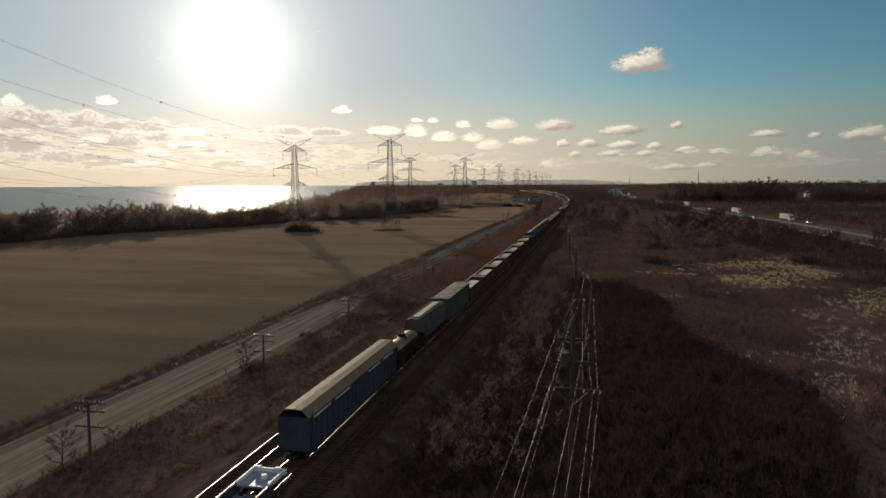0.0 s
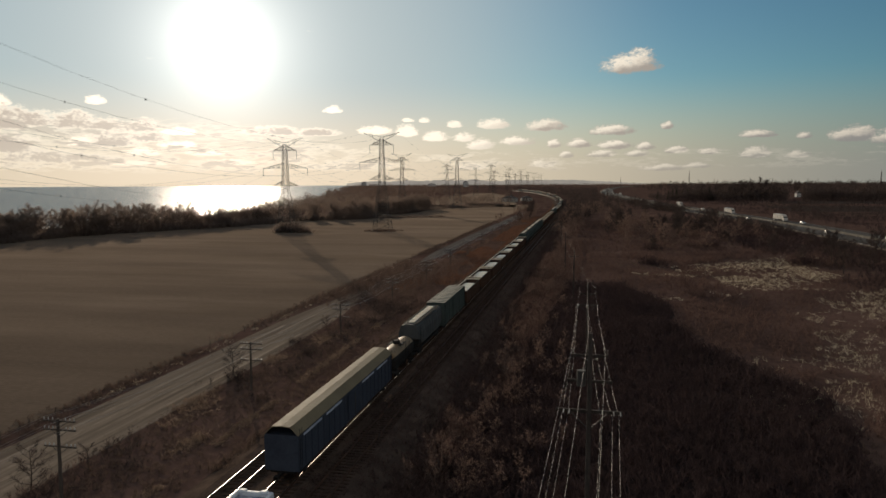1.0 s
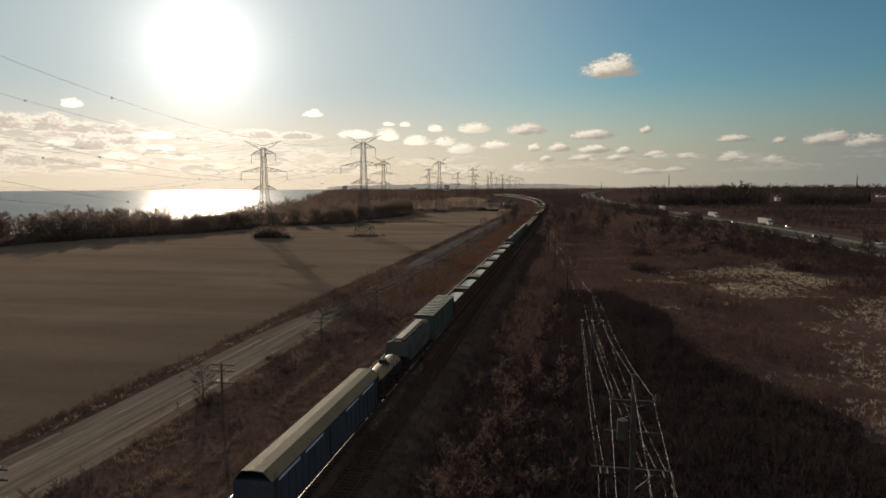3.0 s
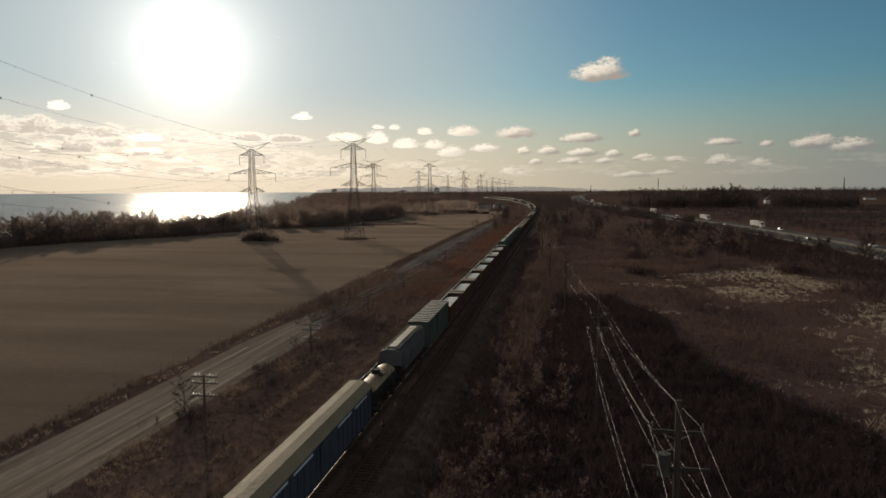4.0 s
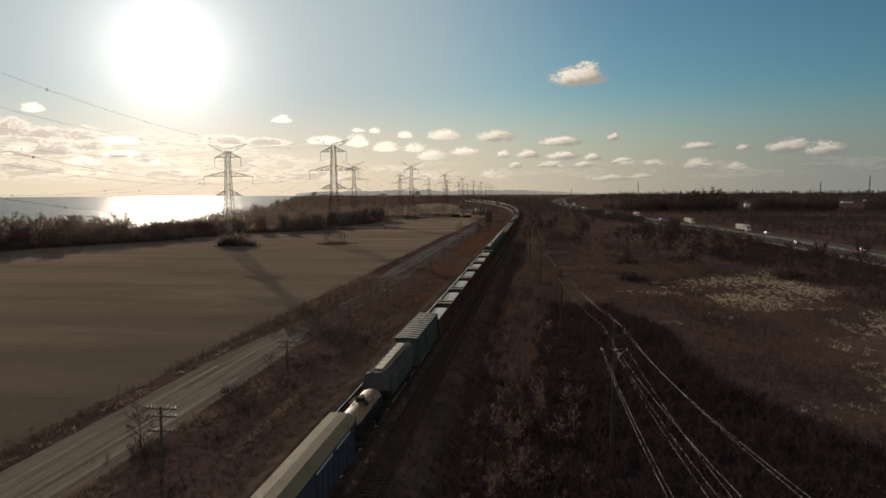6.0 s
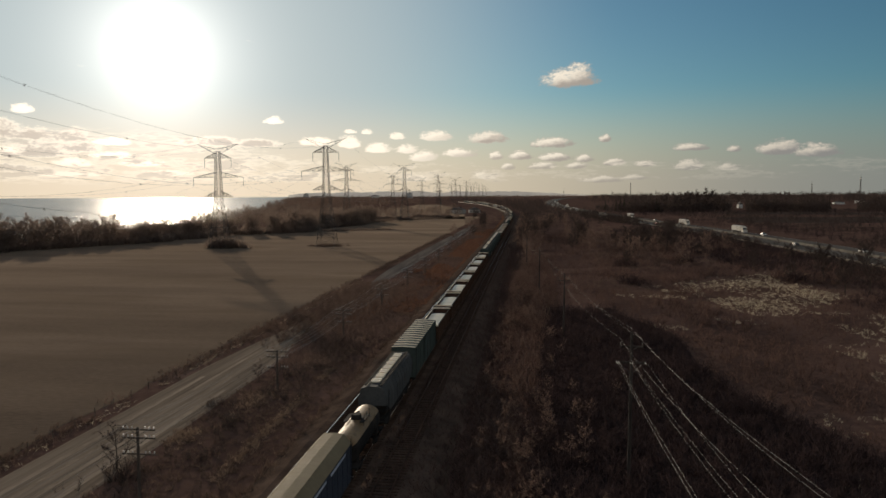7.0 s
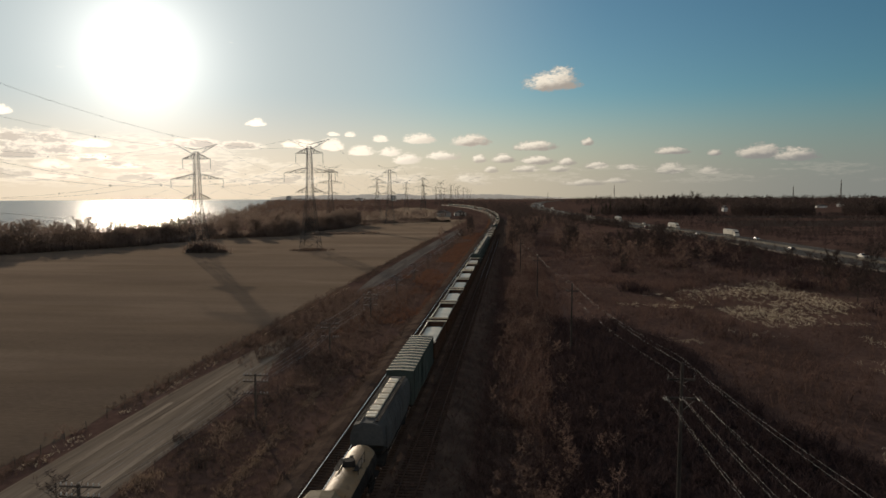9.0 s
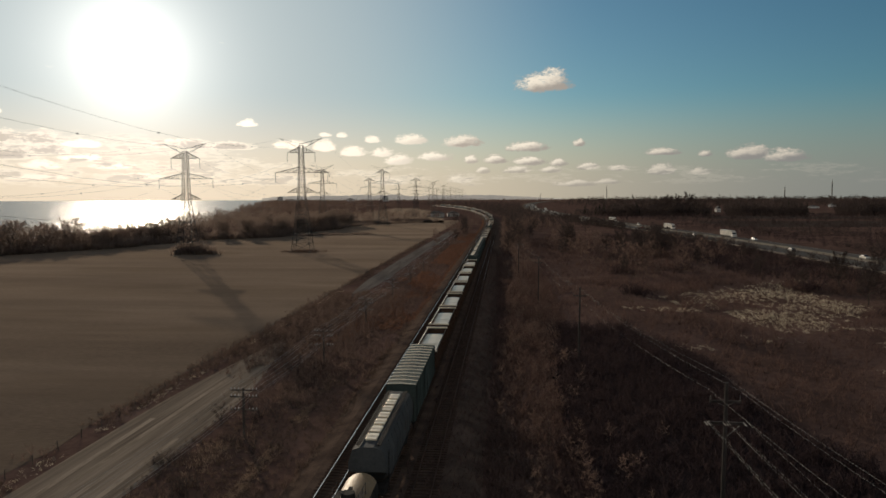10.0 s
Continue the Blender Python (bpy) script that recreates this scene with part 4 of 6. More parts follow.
# ---------------------------------------------------------------- lattice pylons and their conductors
def lattice(bm, w0, w1, z0, z1, n, r):
    """A four-legged braced shaft from width w0 at z0 to w1 at z1."""
    def corner(k, f):
        w = (w0 + (w1 - w0) * f) / 2
        return Vector(((-w, w, w, -w)[k], (-w, -w, w, w)[k], z0 + (z1 - z0) * f))

    for k in range(4):
        strut(bm, corner(k, 0), corner(k, 1), r * 1.5)
        for j in range(n):
            a, b = j / n, (j + 1) / n
            strut(bm, corner(k, a), corner((k + 1) % 4, b), r)
            strut(bm, corner((k + 1) % 4, a), corner(k, b), r)
            strut(bm, corner(k, b), corner((k + 1) % 4, b), r)


def crossarm(half, z, rise, r, root):
    bm = bmesh.new()
    for s in (-1, 1):
        tip = Vector((s * half, 0, z))
        for y in (-root, root):
            strut(bm, (s * root, y, z), tip, r * 1.3)
            strut(bm, (s * root, y, z + rise), tip, r * 1.3)
            for k in range(1, 4):
                f = k / 4
                lo = Vector((s * root, y, z)).lerp(tip, f)
                hi = Vector((s * root, y, z + rise)).lerp(tip, f)
                strut(bm, lo, hi, r)
                strut(bm, Vector((s * root, y, z + rise)).lerp(tip, f - 0.25), lo, r)
    return bm


ARMS = ((6.2, 43.9, 2.4, 4.2), (11.7, 35.2, 2.4, 4.0), (6.6, 26.4, 2.6, 0.0))


def pylon():
    t = thing("lattice_pylon", "tall grey lattice steel transmission pylon", "pylon", "pylons of the transmission lines")
    bm = bmesh.new()
    lattice(bm, 8.6, 3.0, 0.0, 25.0, 6, 0.075)
    part("leg_section", bm, M["galv"], t)
    bm = bmesh.new()
    lattice(bm, 3.0, 1.8, 25.0, 47.0, 9, 0.065)
    part("shaft", bm, M["galv"], t)
    for half, z, rise, drop in ARMS:
        arm = part("crossarm", crossarm(half, z, rise, 0.065, 1.0), M["galv"], t)
        if drop:
            for s in (-1, 1):
                bm = bmesh.new()
                loft(bm, [[(s * half + r * math.cos(j * math.pi / 3), r * math.sin(j * math.pi / 3), z - k * drop / 24) for j in range(6)]
                          for k in range(25) for r in ((0.05, 0.15, 0.07)[k % 3],)])
                part("insulator", bm, M["galv"], arm, "hanging insulator string")
    for s in (-1, 1):
        bm = bmesh.new()
        for y in (-0.9, 0.9):
            strut(bm, (s * 0.9, y, 45.8), (s * 9.4, 0, 50.2), 0.065)
            strut(bm, (s * 0.9, y, 48.0), (s * 9.4, 0, 50.2), 0.065)
            strut(bm, (s * 4.6, y * 0.5, 47.8), (s * 4.6, y * 0.5, 48.9), 0.05)
            strut(bm, (s * 0.9, y, 48.0), (-s * 0.05, y, 48.0), 0.06)
        part("earth_wire_arm", bm, M["galv"], t, "spread earth-wire arm")
    for x in (-4.3, 4.3):
        for y in (-4.3, 4.3):
            part("footing", box(x - 0.5, x + 0.5, y - 0.5, y + 0.5, -0.3, 0.35, 0.05), M["concrete"], t, "concrete footing")
    return t


LINES = (
    [(-86, -205), (-92, 73), (-99.4, 351), (-112, 628), (-119, 904), (-126, 1180), (-133, 1456), (-140, 1730), (-147, 2006), (-154, 2282), (-162, 2560)],
    [(-121, -210), (-132, 62), (-145.5, 336), (-158, 608), (-174, 890), (-180, 1165), (-186, 1440), (-192, 1715), (-199, 1990), (-206, 2266), (-214, 2545)],
)
first = None
spacer_me = None
for li, line in enumerate(LINES):
    low = -2.9 * li  # the outer line's near pylon and cables are lowered to fit the camera's view
    for x, y in line:
        m = pose(x, y, land(x, y) + (low if 250 < y < 400 else 0.0), 0, 0, 2.4)
        if first is None:
            first = pylon()
            first.matrix_world = m
        else:
            copy_thing(first, m)
    for half, z, rise, drop in ARMS[:2] + ((9.4, 50.2, 0, 0),):
        for s in (-1, 1):
            sup = [(x + s * half, y, z - drop + low) for x, y in line]
            sag = 12.5 if drop else 11.6
            vs, fs = [], []
            for o in (-0.22, 0.22):
                v, f = tube([p + Vector((o, 0, 0)) for p in spans(sup, sag, 14)], 0.011)
                n = len(vs)
                vs += v
                fs += [tuple(n + q for q in g) for g in f]
            cable = tagged(raw("conductor", vs, fs, M["hv_cable"]), "thin dark twin-bundle transmission conductor", "cable", "conductors of the transmission lines")
            if spacer_me is None:
                bm = bmesh.new()
                for a in (0.5, 2.07):
                    d = Vector((math.cos(a), 0, math.sin(a))) * 0.30
                    strut(bm, -d, d, 0.05)
                spacer_me = bpy.data.meshes.new("spacer")
                bm.to_mesh(spacer_me)
                bm.free()
                spacer_me.materials.append(M["hv_cable"])
            for p in spans(sup, sag, 9)[1:36:2]:
                ob = new("spacer", spacer_me)
                ob.parent, ob.location = cable, p


# ---------------------------------------------------------------- wooden pole lines
def telegraph_pole(height):
    t = thing("telegraph_pole", "old dark wooden telegraph pole with three crossarms", "utility pole", "telegraph poles along the railway")
    part("pole", strut(bmesh.new(), (0, 0, -0.4), (0, 0, height), 0.15, 8, 0.11), M["wood"], t)
    for z, half in ((height - 0.25, 1.42), (height - 0.95, 1.42), (height - 2.3, 1.42)):
        arm = part("crossarm", box(-half, half, 0.1, 0.2, z - 0.06, z + 0.06, 0.01), M["wood"], t)
        for k in range(8):
            if k in (3, 4):
                continue
            x = -half + 0.12 + k * (2 * half - 0.24) / 7
            bm = bmesh.new()
            strut(bm, (x, 0.15, z + 0.06), (x, 0.15, z + 0.14), 0.02)
            bmesh.ops.create_cone(bm, cap_ends=True, segments=8, radius1=0.055, radius2=0.035, depth=0.13, matrix=pose(x, 0.15, z + 0.2))
            part("insulator", bm, M["porcelain"], arm, "glass insulator, paled for its sun glint")
        brace = bmesh.new()
        for s in (-1, 1):
            strut(brace, (s * 0.7, 0.12, z - 0.03), (0, 0.13, z - 0.55), 0.02)
        part("brace", brace, M["galv"], arm)
    return t


TEL = [(-36.2, 20.0 + 31.6 * k, (8.2, 7.2, 6.0, 5.2, 5.1)[k] if k < 5 else 5.1) for k in range(-2, 14) if k >= 0]
TEL = [(-36.4, -11.6, 8.2)] + TEL
tele_base = {}
for x, y, hgt in TEL:
    if hgt not in tele_base:
        tele_base[hgt] = telegraph_pole(hgt)
        tele_base[hgt].matrix_world = pose(x, y, 0, 0, 0.6, 2)
    else:
        copy_thing(tele_base[hgt], pose(x, y, 0, 0, -0.5 + (y % 3) * 0.4, 2))
for dz, xs in ((0.02, (-1.3, -0.93, 0.56, 1.3)), (-0.68, (-1.3, 0.93, 1.3))):
    for x in xs:
        vs, fs = tube(spans([(px + x, py + 0.15, hgt + dz) for px, py, hgt in TEL], 0.5, 6), 0.012, 3)
        tagged(raw("telegraph_wire", vs, fs, M["glint_wire"]), "thin telegraph wire slung between poles, sun glint in its colour", "cable", "telegraph wires")

POWER = [(2.0, -14.0, 17.0), (4.0, 43.7, 17.1), (3.95, 91.2, 13.3), (1.2, 150.0, 11.2), (-2.2, 204.0, 11.0), (-5.5, 260.0, 11.0)]


def strain_drop(height):
    """How far below the top the arm with the strained cables sits."""
    return 4.3 if height > 15 else 2.6


def power_pole(height, lower):
    t = thing("power_pole", "weathered wooden power pole with crossarms, painted dark as unlit" if lower else "plain weathered wooden power pole with one crossarm", "utility pole", "poles of the roadside power line")
    part("pole", strut(bmesh.new(), (0, 0, -0.5), (0, 0, height), 0.165, 10, 0.11), M["unlit_wood"], t)
    arm = part("crossarm", box(-0.95, 0.95, 0.12, 0.24, height - 1.35, height - 1.2, 0.01), M["unlit_wood"], t)
    bm = bmesh.new()
    for s in (-1, 1):
        strut(bm, (s * 0.12, 0.1, height - 1.5), (s * 0.95, 0.18, height - 1.15), 0.02)
        bmesh.ops.create_cone(bm, cap_ends=True, segments=8, radius1=0.05, radius2=0.035, depth=0.2, matrix=pose(s * 0.9, 0.18, height - 1.0))
    part("insulator", bm, M["brown_glaze"], arm, "brown post insulators")
    if lower:
        drop = strain_drop(height)
        half = 1.75 if height > 15 else 1.25
        low = part("crossarm", box(-half, half, 0.12, 0.26, height - drop - 0.14, height - drop + 0.04, 0.01), M["unlit_wood"], t)
        bm = bmesh.new()
        for x in ((-1.35, -1.05, 0.7, 1.3, 1.65) if height > 15 else (-1.2, -1.05, -0.1, 0.05, 1.15)):
            strut(bm, (x, -0.5, height - drop), (x, 0.2, height - drop), 0.04, 6)
        part("insulator", bm, M["brown_glaze"], low, "brown strain insulators")
        bm = bmesh.new()
        for s in (-1, 1):
            strut(bm, (s * 1.0, 0.15, height - drop - 0.1), (0, 0.15, height - drop - 1.05), 0.03)
        part("brace", bm, M["galv"], low)
    if height > 15:
        bm = bmesh.new()
        bmesh.ops.create_cone(bm, cap_ends=True, segments=12, radius1=0.24, radius2=0.24, depth=0.85, matrix=pose(-0.45, 0.1, height - 2.5))
        strut(bm, (-0.45, 0.1, height - 2.05), (-0.2, 0.1, height - 1.9), 0.03)
        part("transformer", bm, M["galv"], t, "small grey can transformer")
        part("crossarm", box(-1.2, 1.2, 0.13, 0.25, height - 2.75, height - 2.6, 0.01), M["unlit_wood"], t)
    return t


for x, y, hgt in POWER:
    power_pole(hgt, y < 100).matrix_world = pose(x, y, land(x, y), 0, 0.4, 0)
for x, dz in ((0.0, 0.05), (-0.9, -0.85), (0.9, -0.85)):
    vs, fs = tube(spans([(px + x, py + 0.18, h + dz) for px, py, h in POWER], 0.7, 20), 0.0052, 4)
    tagged(raw("power_cable", vs, fs, M["cable"]), "bright aluminium power cable slung between poles", "cable", "cables of the roadside power line")
for near_x, far_x in ((-1.35, -1.2), (-1.05, -1.08), (0.7, -0.1), (1.3, 0.0), (1.65, 1.15)):
    vs, fs = tube(spans([(px + (far_x if k == 2 else near_x), py - 0.5, h - strain_drop(h)) for k, (px, py, h) in enumerate(POWER[:3])], 0.8, 20), 0.0052, 4)
    tagged(raw("power_cable", vs, fs, M["cable"]), "bright aluminium power cable ending at a pole", "cable", "cables of the roadside power line")

# ---------------------------------------------------------------- vehicles on the highway
def rounded_loft(profile, width, taper):
    """A car-like hull: side profile (y, z) points swept across the width, narrowing upwards."""
    bm = bmesh.new()
    zmin, zmax = min(z for _, z in profile), max(z for _, z in profile)
    rings = []
    for f in (-1.0, -0.92, 0.92, 1.0):
        rings.append([(f * width / 2 * (1 - taper * (z - zmin) / (zmax - zmin)), y * (0.985 if abs(f) == 1 else 1.0), z) for y, z in profile])
    return loft(bm, rings)


def wheels(parent, xs, ys, r, w):
    for x in xs:
        for y in ys:
            bm = bmesh.new()
            bmesh.ops.create_cone(bm, cap_ends=True, segments=14, radius1=r, radius2=r, depth=w, matrix=pose(x, y, r, 0, 90, 0))
            wheel = part("wheel", bm, M["rubber"], parent, "black tyre")
            bm = bmesh.new()
            bmesh.ops.create_cone(bm, cap_ends=True, segments=10, radius1=r * 0.55, radius2=r * 0.5, depth=w + 0.03, matrix=pose(x, y, r, 0, 90, 0))
            part("rim", bm, M["silver"], wheel)


def car(paint, label):
    c = thing("car", label, "car", "vehicles on the highway")
    part("body", rounded_loft([(-2.2, 0.3), (-2.25, 0.75), (-2.0, 0.95), (1.1, 0.95), (2.1, 0.8), (2.25, 0.5), (2.2, 0.3)], 1.8, 0.06), paint, c)
    cabin = part("cabin", rounded_loft([(-1.75, 0.955), (-1.2, 1.42), (0.2, 1.45), (1.05, 0.955)], 1.6, 0.22), M["glass"], c, "dark glazed cabin")
    part("roof", rounded_loft([(-1.2, 1.452), (-1.1, 1.49), (0.1, 1.5), (0.2, 1.452)], 1.26, 0.1), paint, cabin)
    for s in (-1, 1):
        part("headlight", box(s * 0.62 - 0.2, s * 0.62 + 0.2, 2.16, 2.27, 0.6, 0.74, 0.02), M["white"], c, "clear headlight")
    wheels(c, (-0.8, 0.8), (-1.4, 1.35), 0.32, 0.2)
    return c


def lorry(label, paint):
    c = thing("articulated_lorry", label, "lorry", "vehicles on the highway")
    bm = box(-1.28, 1.28, -9.6, 4.0, 1.2, 4.05, 0.05)
    trailer = part("trailer", bm, paint, c, "white box trailer")
    me_bm = box(-0.03, 0.03, -0.03, 0.03, 0, 2.7)
    me = bpy.data.meshes.new("trailer_post")
    me_bm.to_mesh(me)
    me_bm.free()
    me.materials.append(M["silver"])
    for s in (-1, 1):
        for k in range(12):
            ob = new("side_post", me)
            ob.parent, ob.location = trailer, (s * 1.30, -9.3 + k * 1.18, 1.28)
    part("chassis", box(-0.5, 0.5, -9.0, 7.2, 0.75, 1.18, 0.03), M["black"], c)
    cab = part("cab", rounded_loft([(4.6, 0.6), (4.6, 3.4), (5.4, 3.75), (6.2, 2.9), (6.35, 2.05), (7.4, 1.8), (7.5, 0.6)], 2.4, 0.06), M["white"], c, "white tractor cab")
    part("windscreen", rounded_loft([(6.14, 2.95), (6.24, 2.95), (6.42, 2.15), (6.3, 2.15)], 2.0, 0.03), M["glass"], cab, "dark windscreen")
    part("bumper", box(-1.2, 1.2, 7.45, 7.65, 0.45, 0.8, 0.04), M["silver"], cab)
    wheels(c, (-1.05, 1.05), (-8.6, -7.3, 4.2, 5.3, 6.9), 0.5, 0.3)
    return c


def drive(v, y, off, back=False):
    x, turn = on_highway(y, off)
    v.matrix_world = pose(x, y, 0.9, 0, 0, turn + (180 if back else 0))


for y, off in ((545, 7.0), (452, 7.2), (690, 6.0)):
    drive(lorry("white articulated lorry with a box trailer on the highway", M["white"]), y, off, True)
for y, off, paint, label, opp in ((317, 5.0, "white", "small white car on the highway", True), (352, -6.0, "car_dark", "dark grey car on the highway", False),
                                  (425, 9.0, "silver", "silver saloon car on the highway", True), (560, -8.0, "car_red", "dark red car on the highway", False),
                                  (470, -5.5, "silver", "silver saloon car on the highway", False), (620, 8.0, "white", "small white car on the highway", True),
                                  (740, -6.0, "white", "small white car on the highway", False), (820, 7.0, "car_dark", "dark grey car on the highway", True)):
    drive(car(M[paint], label), y, off, opp)


rng = random.Random(21)
far_cars = [car(M[p], l) for p, l in (("white", "small white car on the distant highway"), ("silver", "silver saloon car on the distant highway"))]
drive(far_cars[0], 905, 6.0, True)
drive(far_cars[1], 940, -7.0)
for k in range(48):
    s = rng.choice((-1, 1))
    v = copy_thing(far_cars[k % 2], Matrix())
    drive(v, 1000 + 25 * k + 12 * rng.random(), s * (5.0 + 4.0 * rng.random()), s > 0)

for y, off in ((1180, 7.0), (1420, 8.0), (1610, 6.5)):
    drive(lorry("white articulated lorry far along the highway", M["white"]), y, off, True)


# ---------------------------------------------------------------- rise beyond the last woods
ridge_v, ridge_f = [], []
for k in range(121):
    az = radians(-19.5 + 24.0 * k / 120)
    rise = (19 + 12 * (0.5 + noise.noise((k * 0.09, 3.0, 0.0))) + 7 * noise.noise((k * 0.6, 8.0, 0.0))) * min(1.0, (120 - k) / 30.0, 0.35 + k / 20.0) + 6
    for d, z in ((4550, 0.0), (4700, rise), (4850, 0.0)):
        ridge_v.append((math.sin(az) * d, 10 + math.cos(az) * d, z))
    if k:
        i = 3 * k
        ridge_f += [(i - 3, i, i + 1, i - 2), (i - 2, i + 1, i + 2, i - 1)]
far_hills = bpy.data.materials.new("distant hills with painted haze")
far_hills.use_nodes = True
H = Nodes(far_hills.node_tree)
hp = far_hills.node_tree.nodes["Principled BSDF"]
# haze is painted into the hill colour, which also glows
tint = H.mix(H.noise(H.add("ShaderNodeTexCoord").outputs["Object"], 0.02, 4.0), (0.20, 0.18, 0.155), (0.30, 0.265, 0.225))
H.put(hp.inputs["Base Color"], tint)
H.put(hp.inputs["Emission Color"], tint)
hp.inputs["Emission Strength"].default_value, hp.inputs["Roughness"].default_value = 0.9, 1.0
tagged(raw("backdrop", ridge_v, ridge_f, far_hills), "low rise on the horizon, haze painted in", "distance", kind="structure")

# ---------------------------------------------------------------- houses and distant buildings
def house(w, d, h, roof_h, label, wall_m, roof_m):
    t = thing("house", label, "house")
    walls = part("wall", box(-w / 2, w / 2, -d / 2, d / 2, -0.3, h, 0.02), wall_m, t)
    bm = bmesh.new()
    loft(bm, [[(-w / 2 - 0.4, y, h - 0.1), (0, y, h + roof_h), (w / 2 + 0.4, y, h - 0.1), (w / 2 + 0.4, y, h + 0.08), (0, y, h + roof_h + 0.25), (-w / 2 - 0.4, y, h + 0.08)][:3] for y in (-d / 2 - 0.4, d / 2 + 0.4)])
    roof = part("roof", bm, roof_m, t)
    part("chimney", box(w * 0.2, w * 0.2 + 0.7, 0.5, 1.2, h, h + roof_h + 0.8, 0.03), M["rust"], roof, "brick-brown chimney")
    for s in (-1, 1):
        for k in range(3):
            x = -w / 2 + (k + 0.5) * w / 3
            win = part("window", box(x - 0.55, x + 0.55, min(s * d / 2, s * (d / 2 + 0.06)), max(s * d / 2, s * (d / 2 + 0.06)), 1.0, 2.3), M["white"], t, "white framed window")
            part("pane", box(x - 0.45, x + 0.45, min(s * (d / 2 + 0.061), s * (d / 2 + 0.08)), max(s * (d / 2 + 0.061), s * (d / 2 + 0.08)), 1.1, 2.2), M["glass"], win)
    part("door", box(-w / 2 + 0.4, -w / 2 + 1.4, -d / 2 - 0.09, -d / 2 - 0.001, 0, 2.1), M["blue"], t)
    return t


for x, y, rz, w, d, h, label in ((-272, 440, 20, 12, 9, 3.2, "low pale house with grey roof among bare trees"), (-262, 372, -15, 14, 8, 3.0, "low pale house with grey roof among bare trees"),
                                 (-72, 890, 10, 14, 10, 4.0, "pale farmhouse beside the railway curve"), (-90, 860, -20, 18, 9, 4.5, "pale farm shed beside the railway curve"),
                                 (302, 1106, 8, 6, 7, 5.2, "white gabled farmhouse among dark fields"), (560, 1400, 0, 18, 9, 3.4, "long white farm building among dark fields"),
                                 (350, 1160, 30, 16, 10, 4.0, "grey-roofed barn among dark fields"), (640, 1500, 5, 14, 9, 4.5, "white farm shed among dark fields")):
    house(w, d, h, h * 0.7, label, M["pale_wall"] if "white" in label else M["wall"], M["shingle"]).matrix_world = pose(x, y, land(x, y), 0, 0, rz)


def block(w, d, h, label, floors):
    """A far building with bands of windows."""
    t = thing("industrial_building", label, "building")
    part("wall", box(-w / 2, w / 2, -d / 2, d / 2, 0, h, 0.2), M["pale_wall"], t)
    part("roof", box(-w / 2 - 0.4, w / 2 + 0.4, -d / 2 - 0.4, d / 2 + 0.4, h + 0.004, h + 1.0), M["shingle"], t)
    part("plant_room", box(-w * 0.2, w * 0.15, -d * 0.2, d * 0.2, h + 1.0, h + 3.5, 0.1), M["concrete"], t, "rooftop plant room")
    for f in range(floors):
        for k in range(int(w / 7)):
            x = -w / 2 + 3.5 + k * 7
            part("window", box(x - 2, x + 2, -d / 2 - 0.2, -d / 2 + 0.05, 3 + f * h / floors, 5.2 + f * h / floors), M["glass"], t)
    return t


def far_at(az, dist):
    a = radians(az)
    return 0.0 + math.sin(a) * dist, 10.0 + math.cos(a) * dist


for az, dist, w, d, h, floors, label in ((-9.8, 3300, 26, 30, 23, 4, "grey industrial block on the horizon, paled for haze"), (-18.1, 3400, 24, 30, 22, 5, "apartment block on the horizon, paled for haze"),
                                         (-17.2, 3450, 60, 30, 9, 1, "low grey hall on the horizon"), (-12.6, 3500, 40, 30, 12, 2, "low grey hall on the horizon")):
    x, y = far_at(az, dist)
    block(w, d, h, label, floors).matrix_world = pose(x, y, 0, 0, 0, -az)


def mast(height, label):
    t = thing("radio_mast", label, "mast")
    bm = bmesh.new()
    lattice(bm, 3.4, 1.4, 0, height, 12, 0.16)
    part("shaft", bm, M["galv"], t)
    part("aerial", strut(bmesh.new(), (0, 0, height), (0, 0, height + 6), 0.25), M["galv"], t)
    bm = bmesh.new()
    for k in range(3):
        bx(bm, -1.2 + k * 0.9, -0.6 + k * 0.9, -1.1, -0.8, height - 5, height - 2)
    part("antenna", bm, M["white"], t, "white panel antennas")
    return t


for az, dist, h in ((7.73, 2300, 52), (20.4, 2300, 46), (23.4, 2300, 62), (2.6, 2500, 30)):
    x, y = far_at(az, dist)
    mast(h, "slender lattice radio mast on the horizon").matrix_world = pose(x, y, 0)


# ---------------------------------------------------------------- plants
def tuft(n, spread, lean, w, rng):
    """Blades of grass, one triangle each, unit height."""
    v, f = [], []
    for k in range(n):
        a = rng.random() * 6.283
        r = spread * rng.random() ** 0.5
        x, y = r * math.cos(a), r * math.sin(a)
        b = rng.random() * 6.283
        h = 0.5 + 0.5 * rng.random()
        q = rng.random() * 6.283
        v += [(x - w * math.cos(q), y - w * math.sin(q), 0), (x + w * math.cos(q), y + w * math.sin(q), 0), (x + lean * math.cos(b), y + lean * math.sin(b), h)]
        f.append((3 * k, 3 * k + 1, 3 * k + 2))
    return np.array(v), np.array(f)


